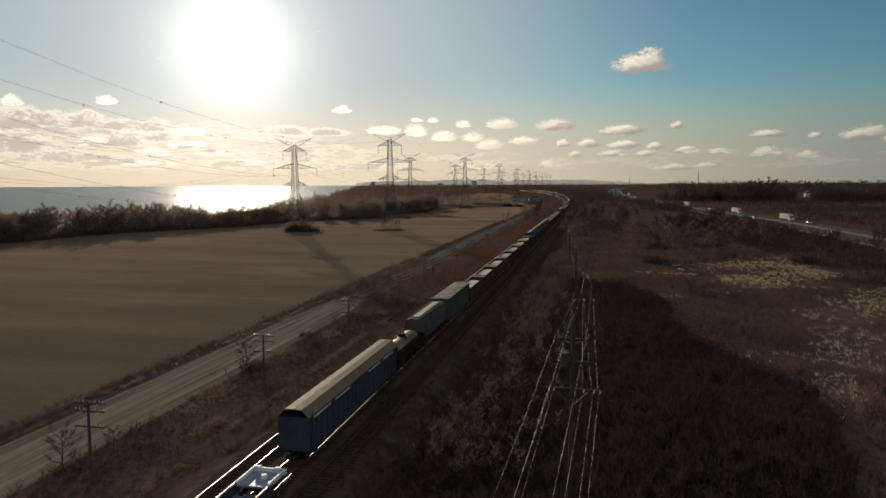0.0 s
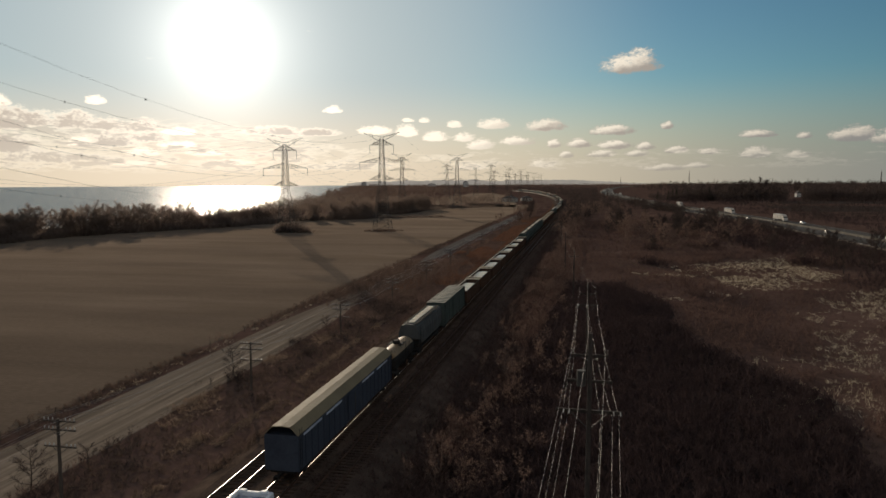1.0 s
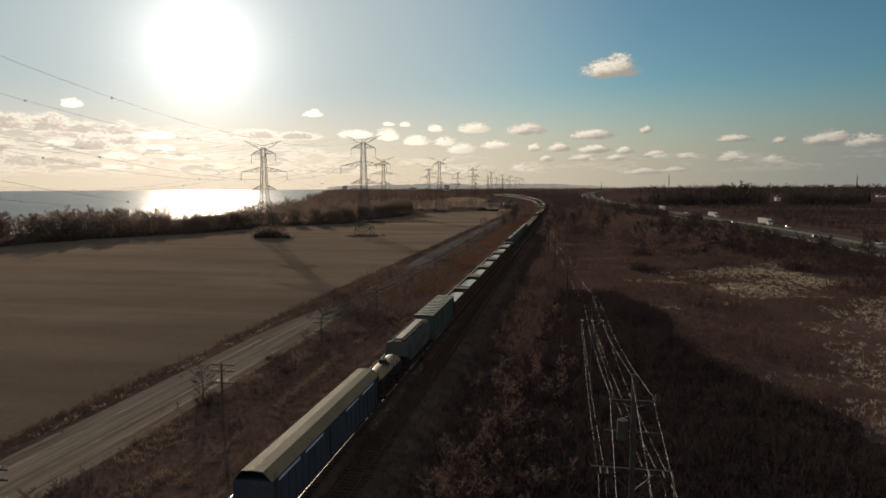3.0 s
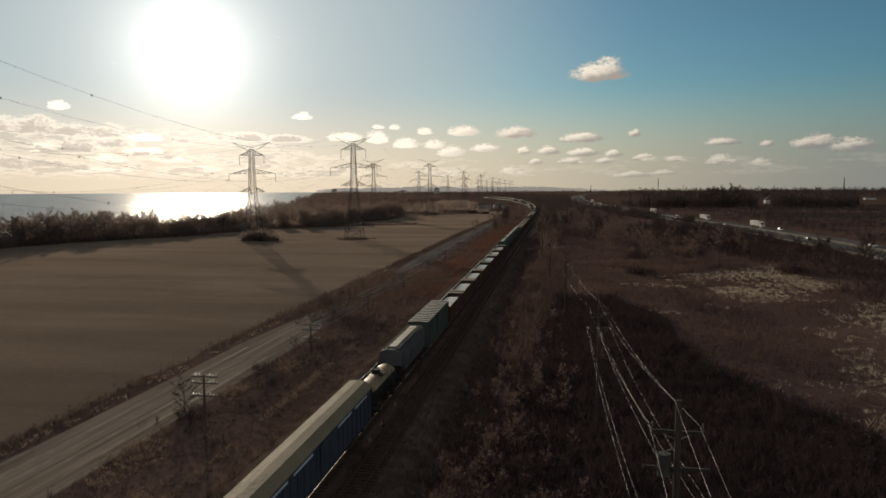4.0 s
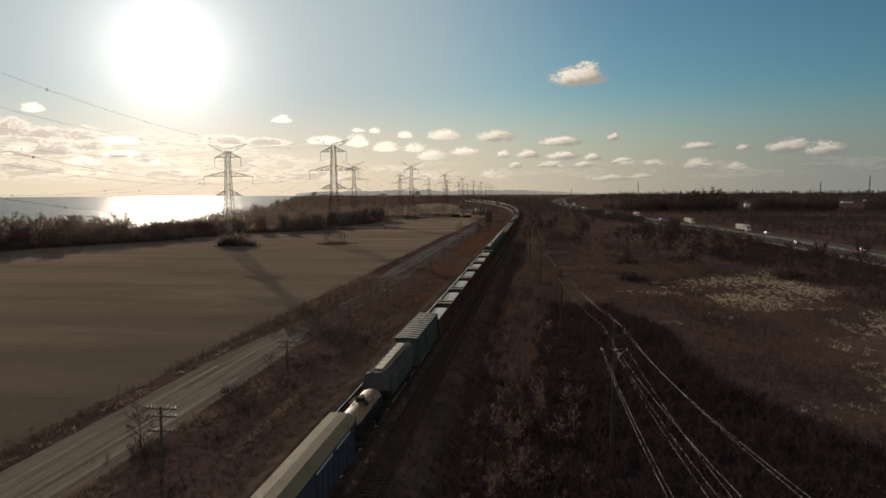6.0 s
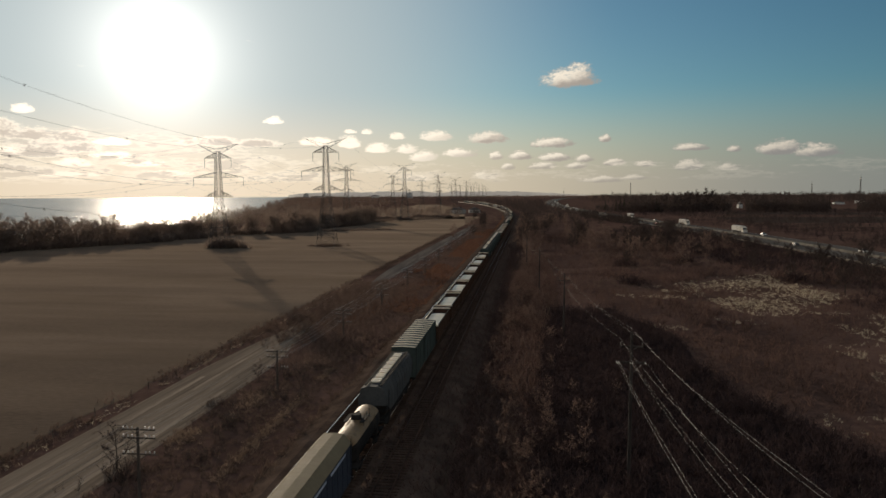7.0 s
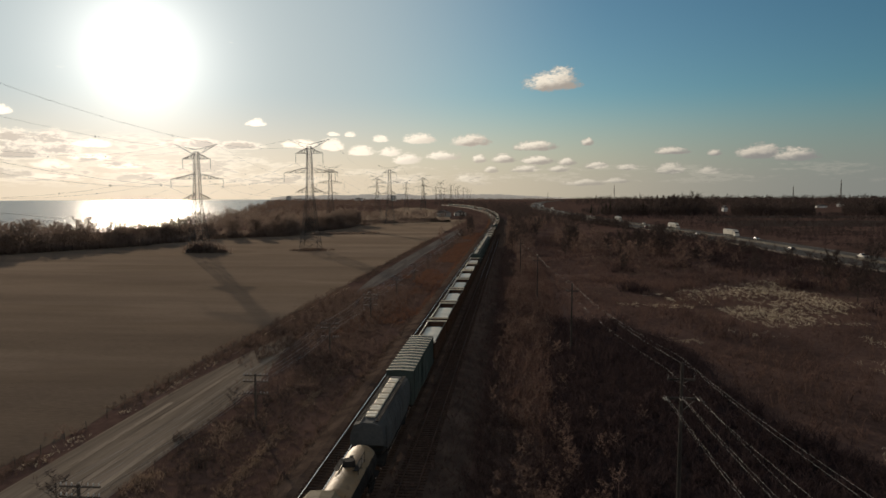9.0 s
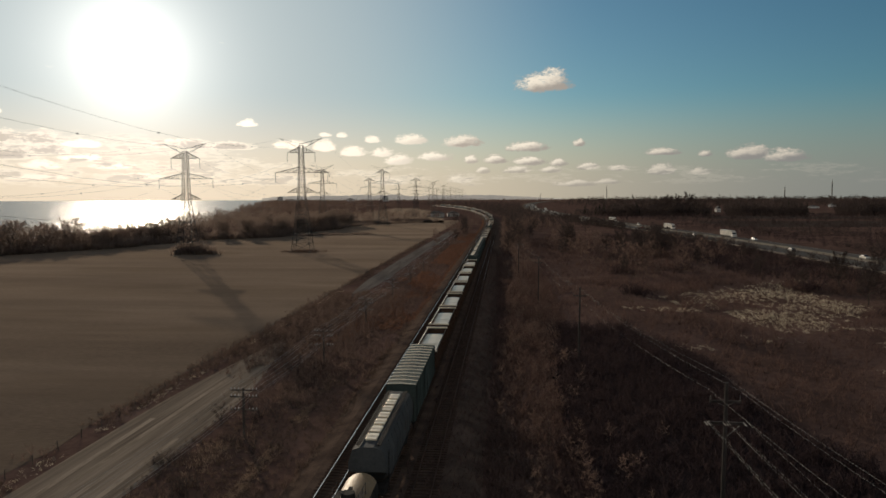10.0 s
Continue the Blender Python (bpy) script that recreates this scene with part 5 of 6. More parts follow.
def bush(n, w, rng, wide=0.8):
    """A leafless shrub of unit height: stems from the base, each forking into fine twigs."""
    v, f = [], []

    def sliver(p, q, t):
        s = (q - p).cross(Vector((rng.random() - 0.5, rng.random() - 0.5, 0.3))).normalized() * t
        i = len(v)
        v.extend((tuple(p - s), tuple(p + s), tuple(q)))
        f.append((i, i + 1, i + 2))

    for k in range(n):
        a = rng.random() * 6.283
        base = Vector((0.22 * (rng.random() - 0.5), 0.22 * (rng.random() - 0.5), 0))
        tip = Vector((math.cos(a) * wide * rng.random(), math.sin(a) * wide * rng.random(), 0.45 + 0.55 * rng.random()))
        sliver(base, tip, w * 1.4)
        for j in range(3):
            p = base.lerp(tip, 0.3 + 0.7 * rng.random())
            q = p + Vector((rng.random() - 0.5, rng.random() - 0.5, 0.15 + 0.5 * rng.random())) * 0.55
            sliver(p, q, w)
    return np.array(v), np.array(f)


def tree_mesh(height, seed, limbs, twigs, tw, crown_w=0.34, crown_base=0.25):
    """A bare tree: tapered trunk with forking limbs, and a crown of fine twigs round the limb ends."""
    rng = random.Random(seed)
    bm = bmesh.new()
    ends = []
    r0 = height * 0.018
    lean = Vector(((rng.random() - 0.5) * 0.08, (rng.random() - 0.5) * 0.08, 0)) * height
    p, r = Vector((0, 0, -0.3)), r0
    trunk = [p]
    for k in range(4):
        q = Vector((lean.x * (k + 1) / 4, lean.y * (k + 1) / 4, height * 0.78 * (k + 1) / 4)) + Vector((rng.random() - 0.5, rng.random() - 0.5, 0)) * height * 0.03
        strut(bm, p, q, r, 6, r * 0.72)
        p, r = q, r * 0.72
        trunk.append(p)
    ends.append((trunk[-2], trunk[-1]))
    for k in range(limbs):
        f = crown_base + (0.95 - crown_base) * (k + rng.random()) / limbs
        j = min(3, int(f * 4))
        start = trunk[j].lerp(trunk[j + 1], f * 4 - j)
        a = k * 2.4 + rng.random()
        out = height * crown_w * (1.05 - 0.55 * f) * (0.7 + 0.5 * rng.random())
        mid = start + Vector((math.cos(a) * out * 0.55, math.sin(a) * out * 0.55, height * 0.09 * (0.6 + rng.random())))
        tip = mid + Vector((math.cos(a + 0.3) * out * 0.5, math.sin(a + 0.3) * out * 0.5, height * 0.12 * (0.6 + rng.random())))
        rr = r0 * (0.5 - 0.3 * f)
        strut(bm, start, mid, rr, 4, rr * 0.7)
        strut(bm, mid, tip, rr * 0.7, 4, rr * 0.25)
        ends += [(start.lerp(mid, 0.4), mid), (mid, tip), (mid, tip)]
        for s in (-0.8, 0.8):
            fork = mid + Vector((math.cos(a + s) * out * 0.42, math.sin(a + s) * out * 0.42, height * 0.11 * (0.5 + rng.random())))
            strut(bm, mid, fork, rr * 0.5, 3, rr * 0.15)
            ends.append((mid, fork))
    v, f = [], []
    for k in range(twigs):
        a, b = ends[rng.randrange(len(ends))]
        p = a.lerp(b, 0.25 + 0.85 * rng.random())
        d = Vector((rng.gauss(0, 1), rng.gauss(0, 1), 0.5 + rng.gauss(0, 0.7))).normalized()
        q = p + d * height * (0.05 + 0.10 * rng.random())
        s = d.cross(Vector((rng.gauss(0, 1), rng.gauss(0, 1), rng.gauss(0, 1)))).normalized() * tw
        i = len(v)
        v += [tuple(p - s), tuple(p + s), tuple(q)]
        f.append((i, i + 1, i + 2))
    return bm, np.array(v), np.array(f)


def make_tree(height, seed, limbs, twigs, tw, label, group, mat=None, **kw):
    t = thing("tree", label, "tree", group)
    bm, v, f = tree_mesh(height, seed, limbs, twigs, tw, **kw)
    part("trunk", bm, M["bark"], t)
    bulk("crown", v, f, mat or M["twig"], t, "crown of bare twigs")
    return t


rng = random.Random(5)
# trees along the edge of the field, towards the lake
kinds = [make_tree(9.2 + 0.5 * k, 40 + k, 24, 2600, 0.045, "bare brown deciduous tree at the edge of the field", "trees along the field edge", M["far_twig"], crown_base=0.08, crown_w=0.5) for k in range(5)]
spots_ = []
for k in range(150):
    y = 150 + 480 * ((k + rng.random()) / 150)
    spots_.append((tree_edge(y) - 3 - 16 * rng.random() ** 1.5, y))
for k, (x, y) in enumerate(spots_):
    s = (0.62 + 0.44 * rng.random()) * (1.0 + 0.35 * noise.noise((y * 0.012, 77.0, 0)) + (0.42 if y < 335 else 0.26))
    m = pose(x, y, land(x, y), 0, 0, rng.random() * 360)
    if k < 5:
        kinds[k].matrix_world = m
    else:
        copy_thing(kinds[k % 5], m).scale = (s, s, s * (0.9 + 0.2 * rng.random()))


def joined_tree(seed, twigs, tw, **kw):
    """A whole distant tree as one small triangle template of unit height: twigs round a two-blade trunk."""
    bm, v, f = tree_mesh(1.0, seed, 9, twigs, tw, **kw)
    bm.free()
    stem = np.array([(-0.014, 0, -0.02), (0.014, 0, -0.02), (0, 0, 0.7), (0, -0.014, -0.02), (0, 0.014, -0.02), (0, 0, 0.7)])
    return np.concatenate([stem, v]), np.concatenate([np.array([(0, 1, 2), (3, 4, 5)]), f + 6])


WOODS = [joined_tree(60 + k, 250, 0.010, crown_base=0.06) for k in range(6)]
WOODS_MID = [joined_tree(65 + k, 120, 0.016, crown_base=0.06) for k in range(6)]
WOODS_FAR = [joined_tree(70 + k, 70, 0.026, crown_base=0.06) for k in range(6)]


def sight_gap(x, y):
    """Gaps in the woods, placed so the farms beyond the highway show from the camera."""
    a = math.degrees(math.atan2(x, y - 22))
    return y < 1420 and (abs(a - 15.5) < 0.5 or 21.3 < a < 23.2)


def woods(name, label, places, templates, mat="far_twig"):
    v, f = scatter(templates, places, rng)
    return tagged(bulk(name, v, f, M[mat]), label, "woods", kind="stuff")


P = []
for k in range(1050):  # belt between field and shore
    y = -60 + 900 * rng.random()
    x = tree_edge(y) - 14 - (tree_edge(y) - 14 - shore(y) - 12) * rng.random() ** 1.3
    if x > shore(y) + 8:
        P.append((x, y, land(x, y), 8 + 4.5 * rng.random()))
woods("lakeside_woods", "belt of bare brown woods along the lake shore", P, WOODS)
P = []
for k in range(3200):  # broken woods further up the shore
    y = 640 + 2200 * rng.random() ** 1.4
    lo, hi = shore(y) + 10, -62 - 0.075 * (y - 640) + bend(y)
    x = lo + (hi - lo) * rng.random()
    if any(abs(x - lx) < 9 for line in LINES for lx, lyy in line if abs(lyy - y) < 10) or noise.noise((x * 0.006, y * 0.004, 2)) < -0.12:
        continue
    if 690 < y < 1500 and x > -200 - 0.12 * (y - 690) and noise.noise((x * 0.02, y * 0.012, 14)) < 0.28:
        continue
    P.append((x, y, land(x, y), 6 + 7 * rng.random()))
woods("shore_woods", "low brown woods and scrub towards the far shore", P, WOODS_FAR, "twig")
P = []
for k in range(3100):  # woods north of the highway
    y = 900 + 1700 * rng.random() ** 1.2
    x = 150 + (y * 0.62 + 350) * rng.random()
    if (noise.noise((x * 0.004, y * 0.006, 5)) < -0.05 and y < 1500) or sight_gap(x, y):
        continue
    P.append((x, y, land(x, y), (10 + 8 * rng.random() + (5 if y > 1500 else 0)) * min(1.0, 0.4 + (x - 150) / 160.0)))
for k in range(1500):  # the dark belt at their edge
    y = 885 + 150 * rng.random() ** 1.5
    x = 84 + (0.42 * y) * rng.random()
    if sight_gap(x, y):
        continue
    P.append((x, y, land(x, y), (8 + 8 * rng.random()) * (1.0 + 0.35 * noise.noise((x * 0.02, 31.0, 0))) * min(1.0, 0.45 + (x - 84) / 90.0)))
woods("northern_woods", "dark bare woods along the horizon beyond the highway", P, WOODS_FAR, "dark_twig")
P = []
for k in range(900):  # trees between railway and highway in the distance
    y = 620 + 1900 * rng.random() ** 1.3
    x0, x1 = bend(y) - 8, on_highway(y, -22)[0]
    x = x0 + (x1 - x0) * rng.random()
    P.append((x, y, land(x, y), 4 + 7 * rng.random()))
woods("middle_woods", "scattered bare trees between railway and highway", P, WOODS_FAR, "dark_twig")
P = []
for k in range(2600):  # woods along the whole horizon
    az = -19 + 52 * rng.random()
    dist = 2600 + 1900 * rng.random()
    x, y = far_at(az, dist)
    if x > shore(y) + 30:
        P.append((x, y, 0, 6 + 9 * rng.random()))
woods("horizon_woods", "line of brown woods on the horizon", P, WOODS_FAR, "twig")
P = []
for (x0, y0), (x1, y1), n in (((140, 480), (420, 560), 120), ((150, 640), (600, 700), 160), ((140, 360), (420, 380), 110), ((145, 760), (700, 860), 200), ((150, 250), (330, 262), 60)):
    for k in range(n):  # hedgerows between the northern fields
        f = rng.random()
        x, y = x0 + (x1 - x0) * f, y0 + (y1 - y0) * f + rng.gauss(0, 4)
        P.append((x, y, land(x, y), 3 + 5 * rng.random()))
woods("hedgerow_trees", "bare hedgerow trees between dark fields", P, WOODS_FAR, "dark_twig")

P = []
for k in range(7000):  # dark copses between the fields beyond the highway
    y = 300 + 600 * rng.random()
    x = on_highway(y, 26)[0] + (40 + 0.75 * y) * rng.random()
    if noise.noise((x * 0.006, y * 0.012, 81.0)) + 0.4 * noise.noise((x * 0.03, y * 0.03, 83.0)) > -0.08:
        P.append((x, y, land(x, y), 1.6 + 3.4 * rng.random()))
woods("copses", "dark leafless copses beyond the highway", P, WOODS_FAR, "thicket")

P = []
for k in range(900):  # brush on the near side of the highway
    y = 190 + 640 * rng.random()
    if noise.noise((y * 0.02, 40.0, 0)) > -0.1:
        P.append((on_highway(y, -19 - 9 * rng.random())[0], y, 0.0, 2.0 + 3.2 * rng.random() + (2.5 if 470 < y < 800 else 0.0)))
woods("highway_brush", "bare brush along the foot of the highway bank", P, WOODS_MID, "dark_twig")

P = []
for cx, cy, sx, sy, n in ((-6, 440, 3.5, 75, 130), (24, 385, 6, 32, 45), (-38, 520, 5, 60, 40), (8, 560, 8, 40, 50), (60, 330, 12, 25, 30), (40, 275, 8, 10, 14)):
    for k in range(n):
        x, y = cx + rng.gauss(0, sx), cy + rng.gauss(0, sy)
        if abs(x - bend(y) + 22) > 10:
            P.append((x, y, land(x, y), 4.5 + 5.5 * rng.random()))
for k in range(420):  # tall brush close beside the track
    x, y = -5.5 + rng.gauss(0, 3.6), 58 + 230 * rng.random() ** 1.2
    if x > -10.2:
        P.append((x, y, 0.0, 1.6 + 2.6 * rng.random() * (0.5 + 0.5 * noise.noise((y * 0.05, 5.0, 0)))))
woods("railside_brush", "tall bare brush and young trees beside the railway", P, WOODS, "verge")

# tall dark trees and evergreens that stand above the far woods
tall = [make_tree(24.0 + 2 * k, 200 + k, 14, 1500, 0.11, "tall bare dark tree beyond the highway", "tall trees beyond the highway", M["dark_twig"], crown_base=0.12) for k in range(3)]
for k, (x, y, s) in enumerate(((124, 610, 1.0), (132, 618, 0.95), (139, 606, 0.98), (117, 622, 0.85), (147, 615, 0.82), (110, 640, 0.72), (156, 630, 0.7), (128, 640, 0.9), (170, 700, 0.6), (98, 660, 0.62), (205, 760, 0.66))):
    m = pose(x * 1.5 + 2, y * 1.5, 0, 0, 0, 50 * k)
    s *= 1.08
    if k < 3:
        tall[k].matrix_world = m @ Matrix.Diagonal((s, s, s, 1))
    else:
        copy_thing(tall[k % 3], m).scale = (s, s, s)


def conifer(height, seed):
    """An evergreen: trunk and tiers of drooping boughs that taper to a point."""
    r = random.Random(seed)
    t = thing("evergreen_tree", "dark pointed evergreen tree above the far woods", "tree", "evergreens on the horizon")
    part("trunk", strut(bmesh.new(), (0, 0, -0.3), (0, 0, height * 0.95), height * 0.014, 6, 0.05), M["bark"], t)
    v, f = [], []
    for k in range(420):
        z = height * (0.10 + 0.88 * r.random())
        out = (height - z) * 0.34 * (0.6 + 0.5 * r.random()) + 0.2
        a = r.random() * 6.283
        ca, sa, w = math.cos(a), math.sin(a), 0.12 * out + 0.12
        i = len(v)
        v += [(-sa * w, ca * w, z + 0.3), (sa * w, -ca * w, z + 0.3), (ca * out, sa * out, z - 0.22 * out)]
        f.append((i, i + 1, i + 2))
    bulk("crown", np.array(v), np.array(f), M["evergreen"], t, "drooping dark needles")
    return t


firs = [conifer(20.0 + 3 * k, 300 + k) for k in range(3)]
for k, (az, dist, s) in enumerate(((6.4, 930, 1.05), (6.7, 940, 1.12), (7.0, 935, 1.1), (7.4, 945, 1.05), (7.8, 930, 1.1), (9.4, 900, 1.12), (9.6, 905, 0.95), (19.6, 1050, 1.05), (20.0, 1040, 1.1), (20.4, 1060, 1.15),
                                   (20.8, 1045, 1.12), (21.2, 1060, 1.05), (14.5, 980, 1.0), (5.6, 960, 0.95))):
    x, y = far_at(az, dist)
    s *= 0.62
    m = pose(x, y, 0, 0, 0, 70 * k)
    if k < 3:
        firs[k].matrix_world = m @ Matrix.Diagonal((s, s, s, 1))
    else:
        copy_thing(firs[k % 3], m).scale = (s, s, s)

P = []
for k in range(520):  # low thicket between lane and railway, closing over the lane
    x = -43.0 + 9.0 * (2 * rng.random() - 1)
    y = 141 + 9 * noise.noise((x * 0.25, 17.0, 0)) + 76 * rng.random()
    edge = min(1.0, 0.3 + max(0.0, y - 138) / 26.0, 0.4 + max(0.0, 217 - y) / 30.0)
    P.append((x, y, 0.0, (0.9 + 1.0 * rng.random()) * edge * (1.0 + 0.3 * noise.noise((x * 0.1, y * 0.06, 61.0)))))
woods("lineside_thicket", "low dense leafless thicket between lane and railway", P, WOODS, "twig")

# single trees near the railway and the highway
near_kinds = [make_tree(9.5 + 1.2 * k, 80 + k, 16, 1700, 0.036, "bare dark tree in the scrub beside the railway", "trees in the scrub", M["dark_twig"]) for k in range(4)]
places = [(75, 232, 11), (94, 251, 10), (66, 262, 7), (13, 323, 8), (22, 418, 9), (-6, 372, 12), (-2, 398, 11), (-7, 424, 12), (-3, 452, 11), (-8, 346, 10), (-7, 480, 12), (-4, 512, 12), (-9, 545, 12),
          (4, 440, 9), (8, 500, 10), (12, 560, 9), (-33, 455, 9), (-36, 500, 10), (-38, 545, 10), (-42, 590, 11), (-36, 420, 7), (-50, 620, 11), (84, 330, 7), (78, 372, 8), (58, 300, 6), (40, 350, 7),
          (27, 266, 6), (34, 300, 6), (70, 420, 9), (60, 470, 9), (86, 290, 7), (98, 215, 8), (50, 402, 7), (30, 470, 8), (44, 520, 9), (20, 600, 10),
          (37, 338, 11), (42, 326, 12), (47, 334, 12), (52, 330, 11), (45, 345, 12), (56, 338, 10), (33, 346, 9), (17.7, 366, 14), (20, 370, 11), (71, 209, 9.5), (79, 214, 8), (68, 236, 6), (62, 352, 9)]
for k, (x, y, h) in enumerate(places):
    m = pose(x, y, land(x, y), 0, 0, rng.random() * 360)
    s = h / (9.5 + 1.2 * (k % 4))
    if k < 4:
        near_kinds[k].matrix_world = m @ Matrix.Diagonal((s, s, s, 1))
    else:
        copy_thing(near_kinds[k % 4], m).scale = (s, s, s)
# small bare trees by the lane
lane_tree = make_tree(4.6, 95, 15, 500, 0.024, "small dark bare tree beside the gravel lane", "trees beside the lane", M["dark_twig"], crown_w=0.42, crown_base=0.04)
lane_tree.matrix_world = pose(-41.6, 88.6, 0)
for x, y, s in ((-41.2, 54.0, 0.95), (-39.0, 58.0, 0.6), (-40.0, 118.0, 0.6)):
    copy_thing(lane_tree, pose(x, y, 0, 0, 0, 77 * s)).scale = (s, s, s)

# shrubs, grass and reeds
BUSH = [bush(5, 0.022, random.Random(100 + k)) for k in range(8)]
BUSH_FINE = [bush(6, 0.017, random.Random(120 + k), 0.7) for k in range(8)]
TUFT = [tuft(9, 0.5, 0.5, 0.045, random.Random(140 + k)) for k in range(8)]
REED = [tuft(7, 0.5, 0.55, 0.04, random.Random(160 + k)) for k in range(8)]


def in_dark(x, y):
    """The darker ground grown over by dark thicket."""
    edge = 28 + 3 * math.sin(y * 0.09) - max(0.0, y - 95) * 0.19
    return 20 < y < 178 and -7 + 0.05 * (y - 60) < x + 2.0 * noise.noise((x * 0.1, y * 0.1, 0)) < edge


def reed_bed(x, y):
    """Where the reeds stand."""
    n = noise.noise((x * 0.06, y * 0.05, 9.0)) + 0.6 * noise.noise((x * 0.2, y * 0.16, 4.0))
    u, v = (x - 50) * 0.86 + (y - 208) * 0.5, (y - 208) * 0.86 - (x - 50) * 0.5
    core = max(1.0 - ((x - 44) / 21.0) ** 2 - ((y - 212) / 24.0) ** 2, 0.9 - ((x - 22) / 9.0) ** 2 - ((y - 199) / 4.0) ** 2, 0.8 - ((x - 21) / 5.0) ** 2 - ((y - 162) / 3.0) ** 2)
    wide = 0.9 - ((x - 56) / 27.0) ** 2 - ((y - 203) / 60.0) ** 2
    tail = -9.0
    for (x0, y0), (x1, y1) in (((68, 176), (52, 141)), ((52, 141), (45, 118)), ((45, 118), (38, 105)), ((38, 105), (28, 84)), ((27, 110), (43, 104))):
        f = min(1.0, max(0.0, ((x - x0) * (x1 - x0) + (y - y0) * (y1 - y0)) / ((x1 - x0) ** 2 + (y1 - y0) ** 2)))
        tail = max(tail, 0.75 - math.hypot(x - x0 - f * (x1 - x0), y - y0 - f * (y1 - y0)) / 10.0)
    return max(core * 0.9, tail, wide * 0.75) + n * 0.9 > 0.40


P, D, R, G = [], [], [], []
for k in range(22000):
    y = 26 + 420 * rng.random() ** 1.5
    x = -11 + (109 if y > 200 else 20 + 0.46 * y) * rng.random()
    z = land(x, y) if x > -10 else 0.0
    if in_dark(x, y):
        D.append((x, y, z, 0.8 + 1.3 * rng.random()))
    elif reed_bed(x, y):
        if rng.random() < 0.12:
            P.append((x, y, z, 0.5 + 0.8 * rng.random()))
    elif noise.noise((x * 0.05, y * 0.03, 12.0)) > -0.25:
        P.append((x, y, z, 0.5 + 1.2 * rng.random() + (0.9 if noise.noise((x * 0.05, y * 0.04, 20.0)) > 0.22 else 0)))
    else:
        G.append((x, y, z, 0.4 + 0.4 * rng.random()))
for k in range(11000):
    x, y = -7 + 38 * rng.random(), 30 + 147 * rng.random()
    if in_dark(x, y):
        D.append((x, y, land(x, y), 0.7 + 1.2 * rng.random()))
for k in range(130000):
    x, y = 12 + 75 * rng.random(), 74 + 190 * rng.random()
    heart = ((x - 44) / 24.0) ** 2 + ((y - 210) / 28.0) ** 2 < 1.0
    if reed_bed(x, y) and noise.noise((x * 0.8, y * 0.45, 1.0)) + 0.6 * noise.noise((x * 0.09, y * 0.05, 6.0)) > -0.04 and rng.random() < (0.55 if heart else 0.34):
        R.append((x, y, land(x, y), 0.2 + 0.55 * rng.random() ** 2))
for k in range(9000):
    x, y = -11 + 13 * rng.random(), 36 + 260 * rng.random() ** 1.4
    if not in_dark(x, y):
        P.append((x, y, land(x, y) if x > -10 else 0.0, 0.5 + 1.1 * rng.random()))
for k in range(7000):  # weeds on the siding
    y = 30 + 330 * rng.random() ** 1.3
    x = -18.3 + 6.4 * rng.random()
    P.append((x + bend(y), y, 0.74 if x < -14 else 0.3 * (-11.4 - x), 0.2 + 0.5 * rng.random()))
for k in range(5200):  # the same scrub behind the start of the way
    x, y = -11 + 72 * rng.random(), -45 + 82 * rng.random()
    P.append((x, y, land(x, y) if x > -10 else 0.0, 0.5 + 1.2 * rng.random()))
for k in range(2600):  # low brush up the side of the railway bed
    y = 36 + 300 * rng.random() ** 1.3
    x = -11.2 + rng.gauss(0, 0.7) + bend(y)
    P.append((x, y, max(0.0, (-11.4 + bend(y) - x) * 0.3), 0.3 + 0.7 * rng.random()))
for cx, cy, n in ((23, 222, 46), (68, 234, 34), (27, 268, 30), (50, 284, 34)):  # thicker dark bushes among the reeds
    for k in range(n):
        q = rng.random()
        D.append((cx - 4 + 8 * q + rng.gauss(0, 0.6), cy + rng.gauss(0, 1.6), 0.0, 3.8 * (0.5 + 0.5 * rng.random()) * (0.45 + 2.2 * q * (1 - q))))
for name, label, places_, templates, mat in (
        ("scrub", "brown dormant shrubs over rough ground", P, BUSH, "shrub"), ("thicket", "dense dark thicket over dark ground", D, BUSH_FINE, "thicket"),
        ("reeds", "pale dry reeds in dense broken patches", R, REED, "reed"), ("rough_grass", "tan rough grass between the shrubs", G, TUFT, "grass")):
    v, f = scatter(templates, places_, rng)
    tagged(bulk(name, v, f, M[mat]), label, "vegetation", kind="stuff")
# rough scrub in the fields beyond the highway
U = []
for k in range(10500):
    y = 240 + 760 * rng.random()
    x = 146 + (60 + 0.75 * y) * rng.random()
    if noise.noise((x * 0.012, y * 0.010, 50.0)) > -0.12:
        U.append((x, y, land(x, y), 1.0 + 2.6 * rng.random()))
v, f = scatter(BUSH, U, rng)
tagged(bulk("field_scrub", v, f, M["dark_twig"]), "dark brown scrub in the fields beyond the highway", "vegetation", kind="stuff")
# brush added on the slope below the highway, toned dark for tree shade
U = []
for k in range(5200):
    y = 150 + 330 * rng.random()
    x = on_highway(y, -20)[0] - 38 * rng.random() ** 1.3
    if not reed_bed(x, y) and noise.noise((x * 0.04, y * 0.02, 91.0)) > -0.25:
        U.append((x, y, land(x, y), 0.8 + 1.7 * rng.random()))
v, f = scatter(BUSH, U, rng)
tagged(bulk("slope_brush", v, f, M["thicket"]), "leafless brush below the highway bank, dark-toned for tree shade", "vegetation", kind="stuff")
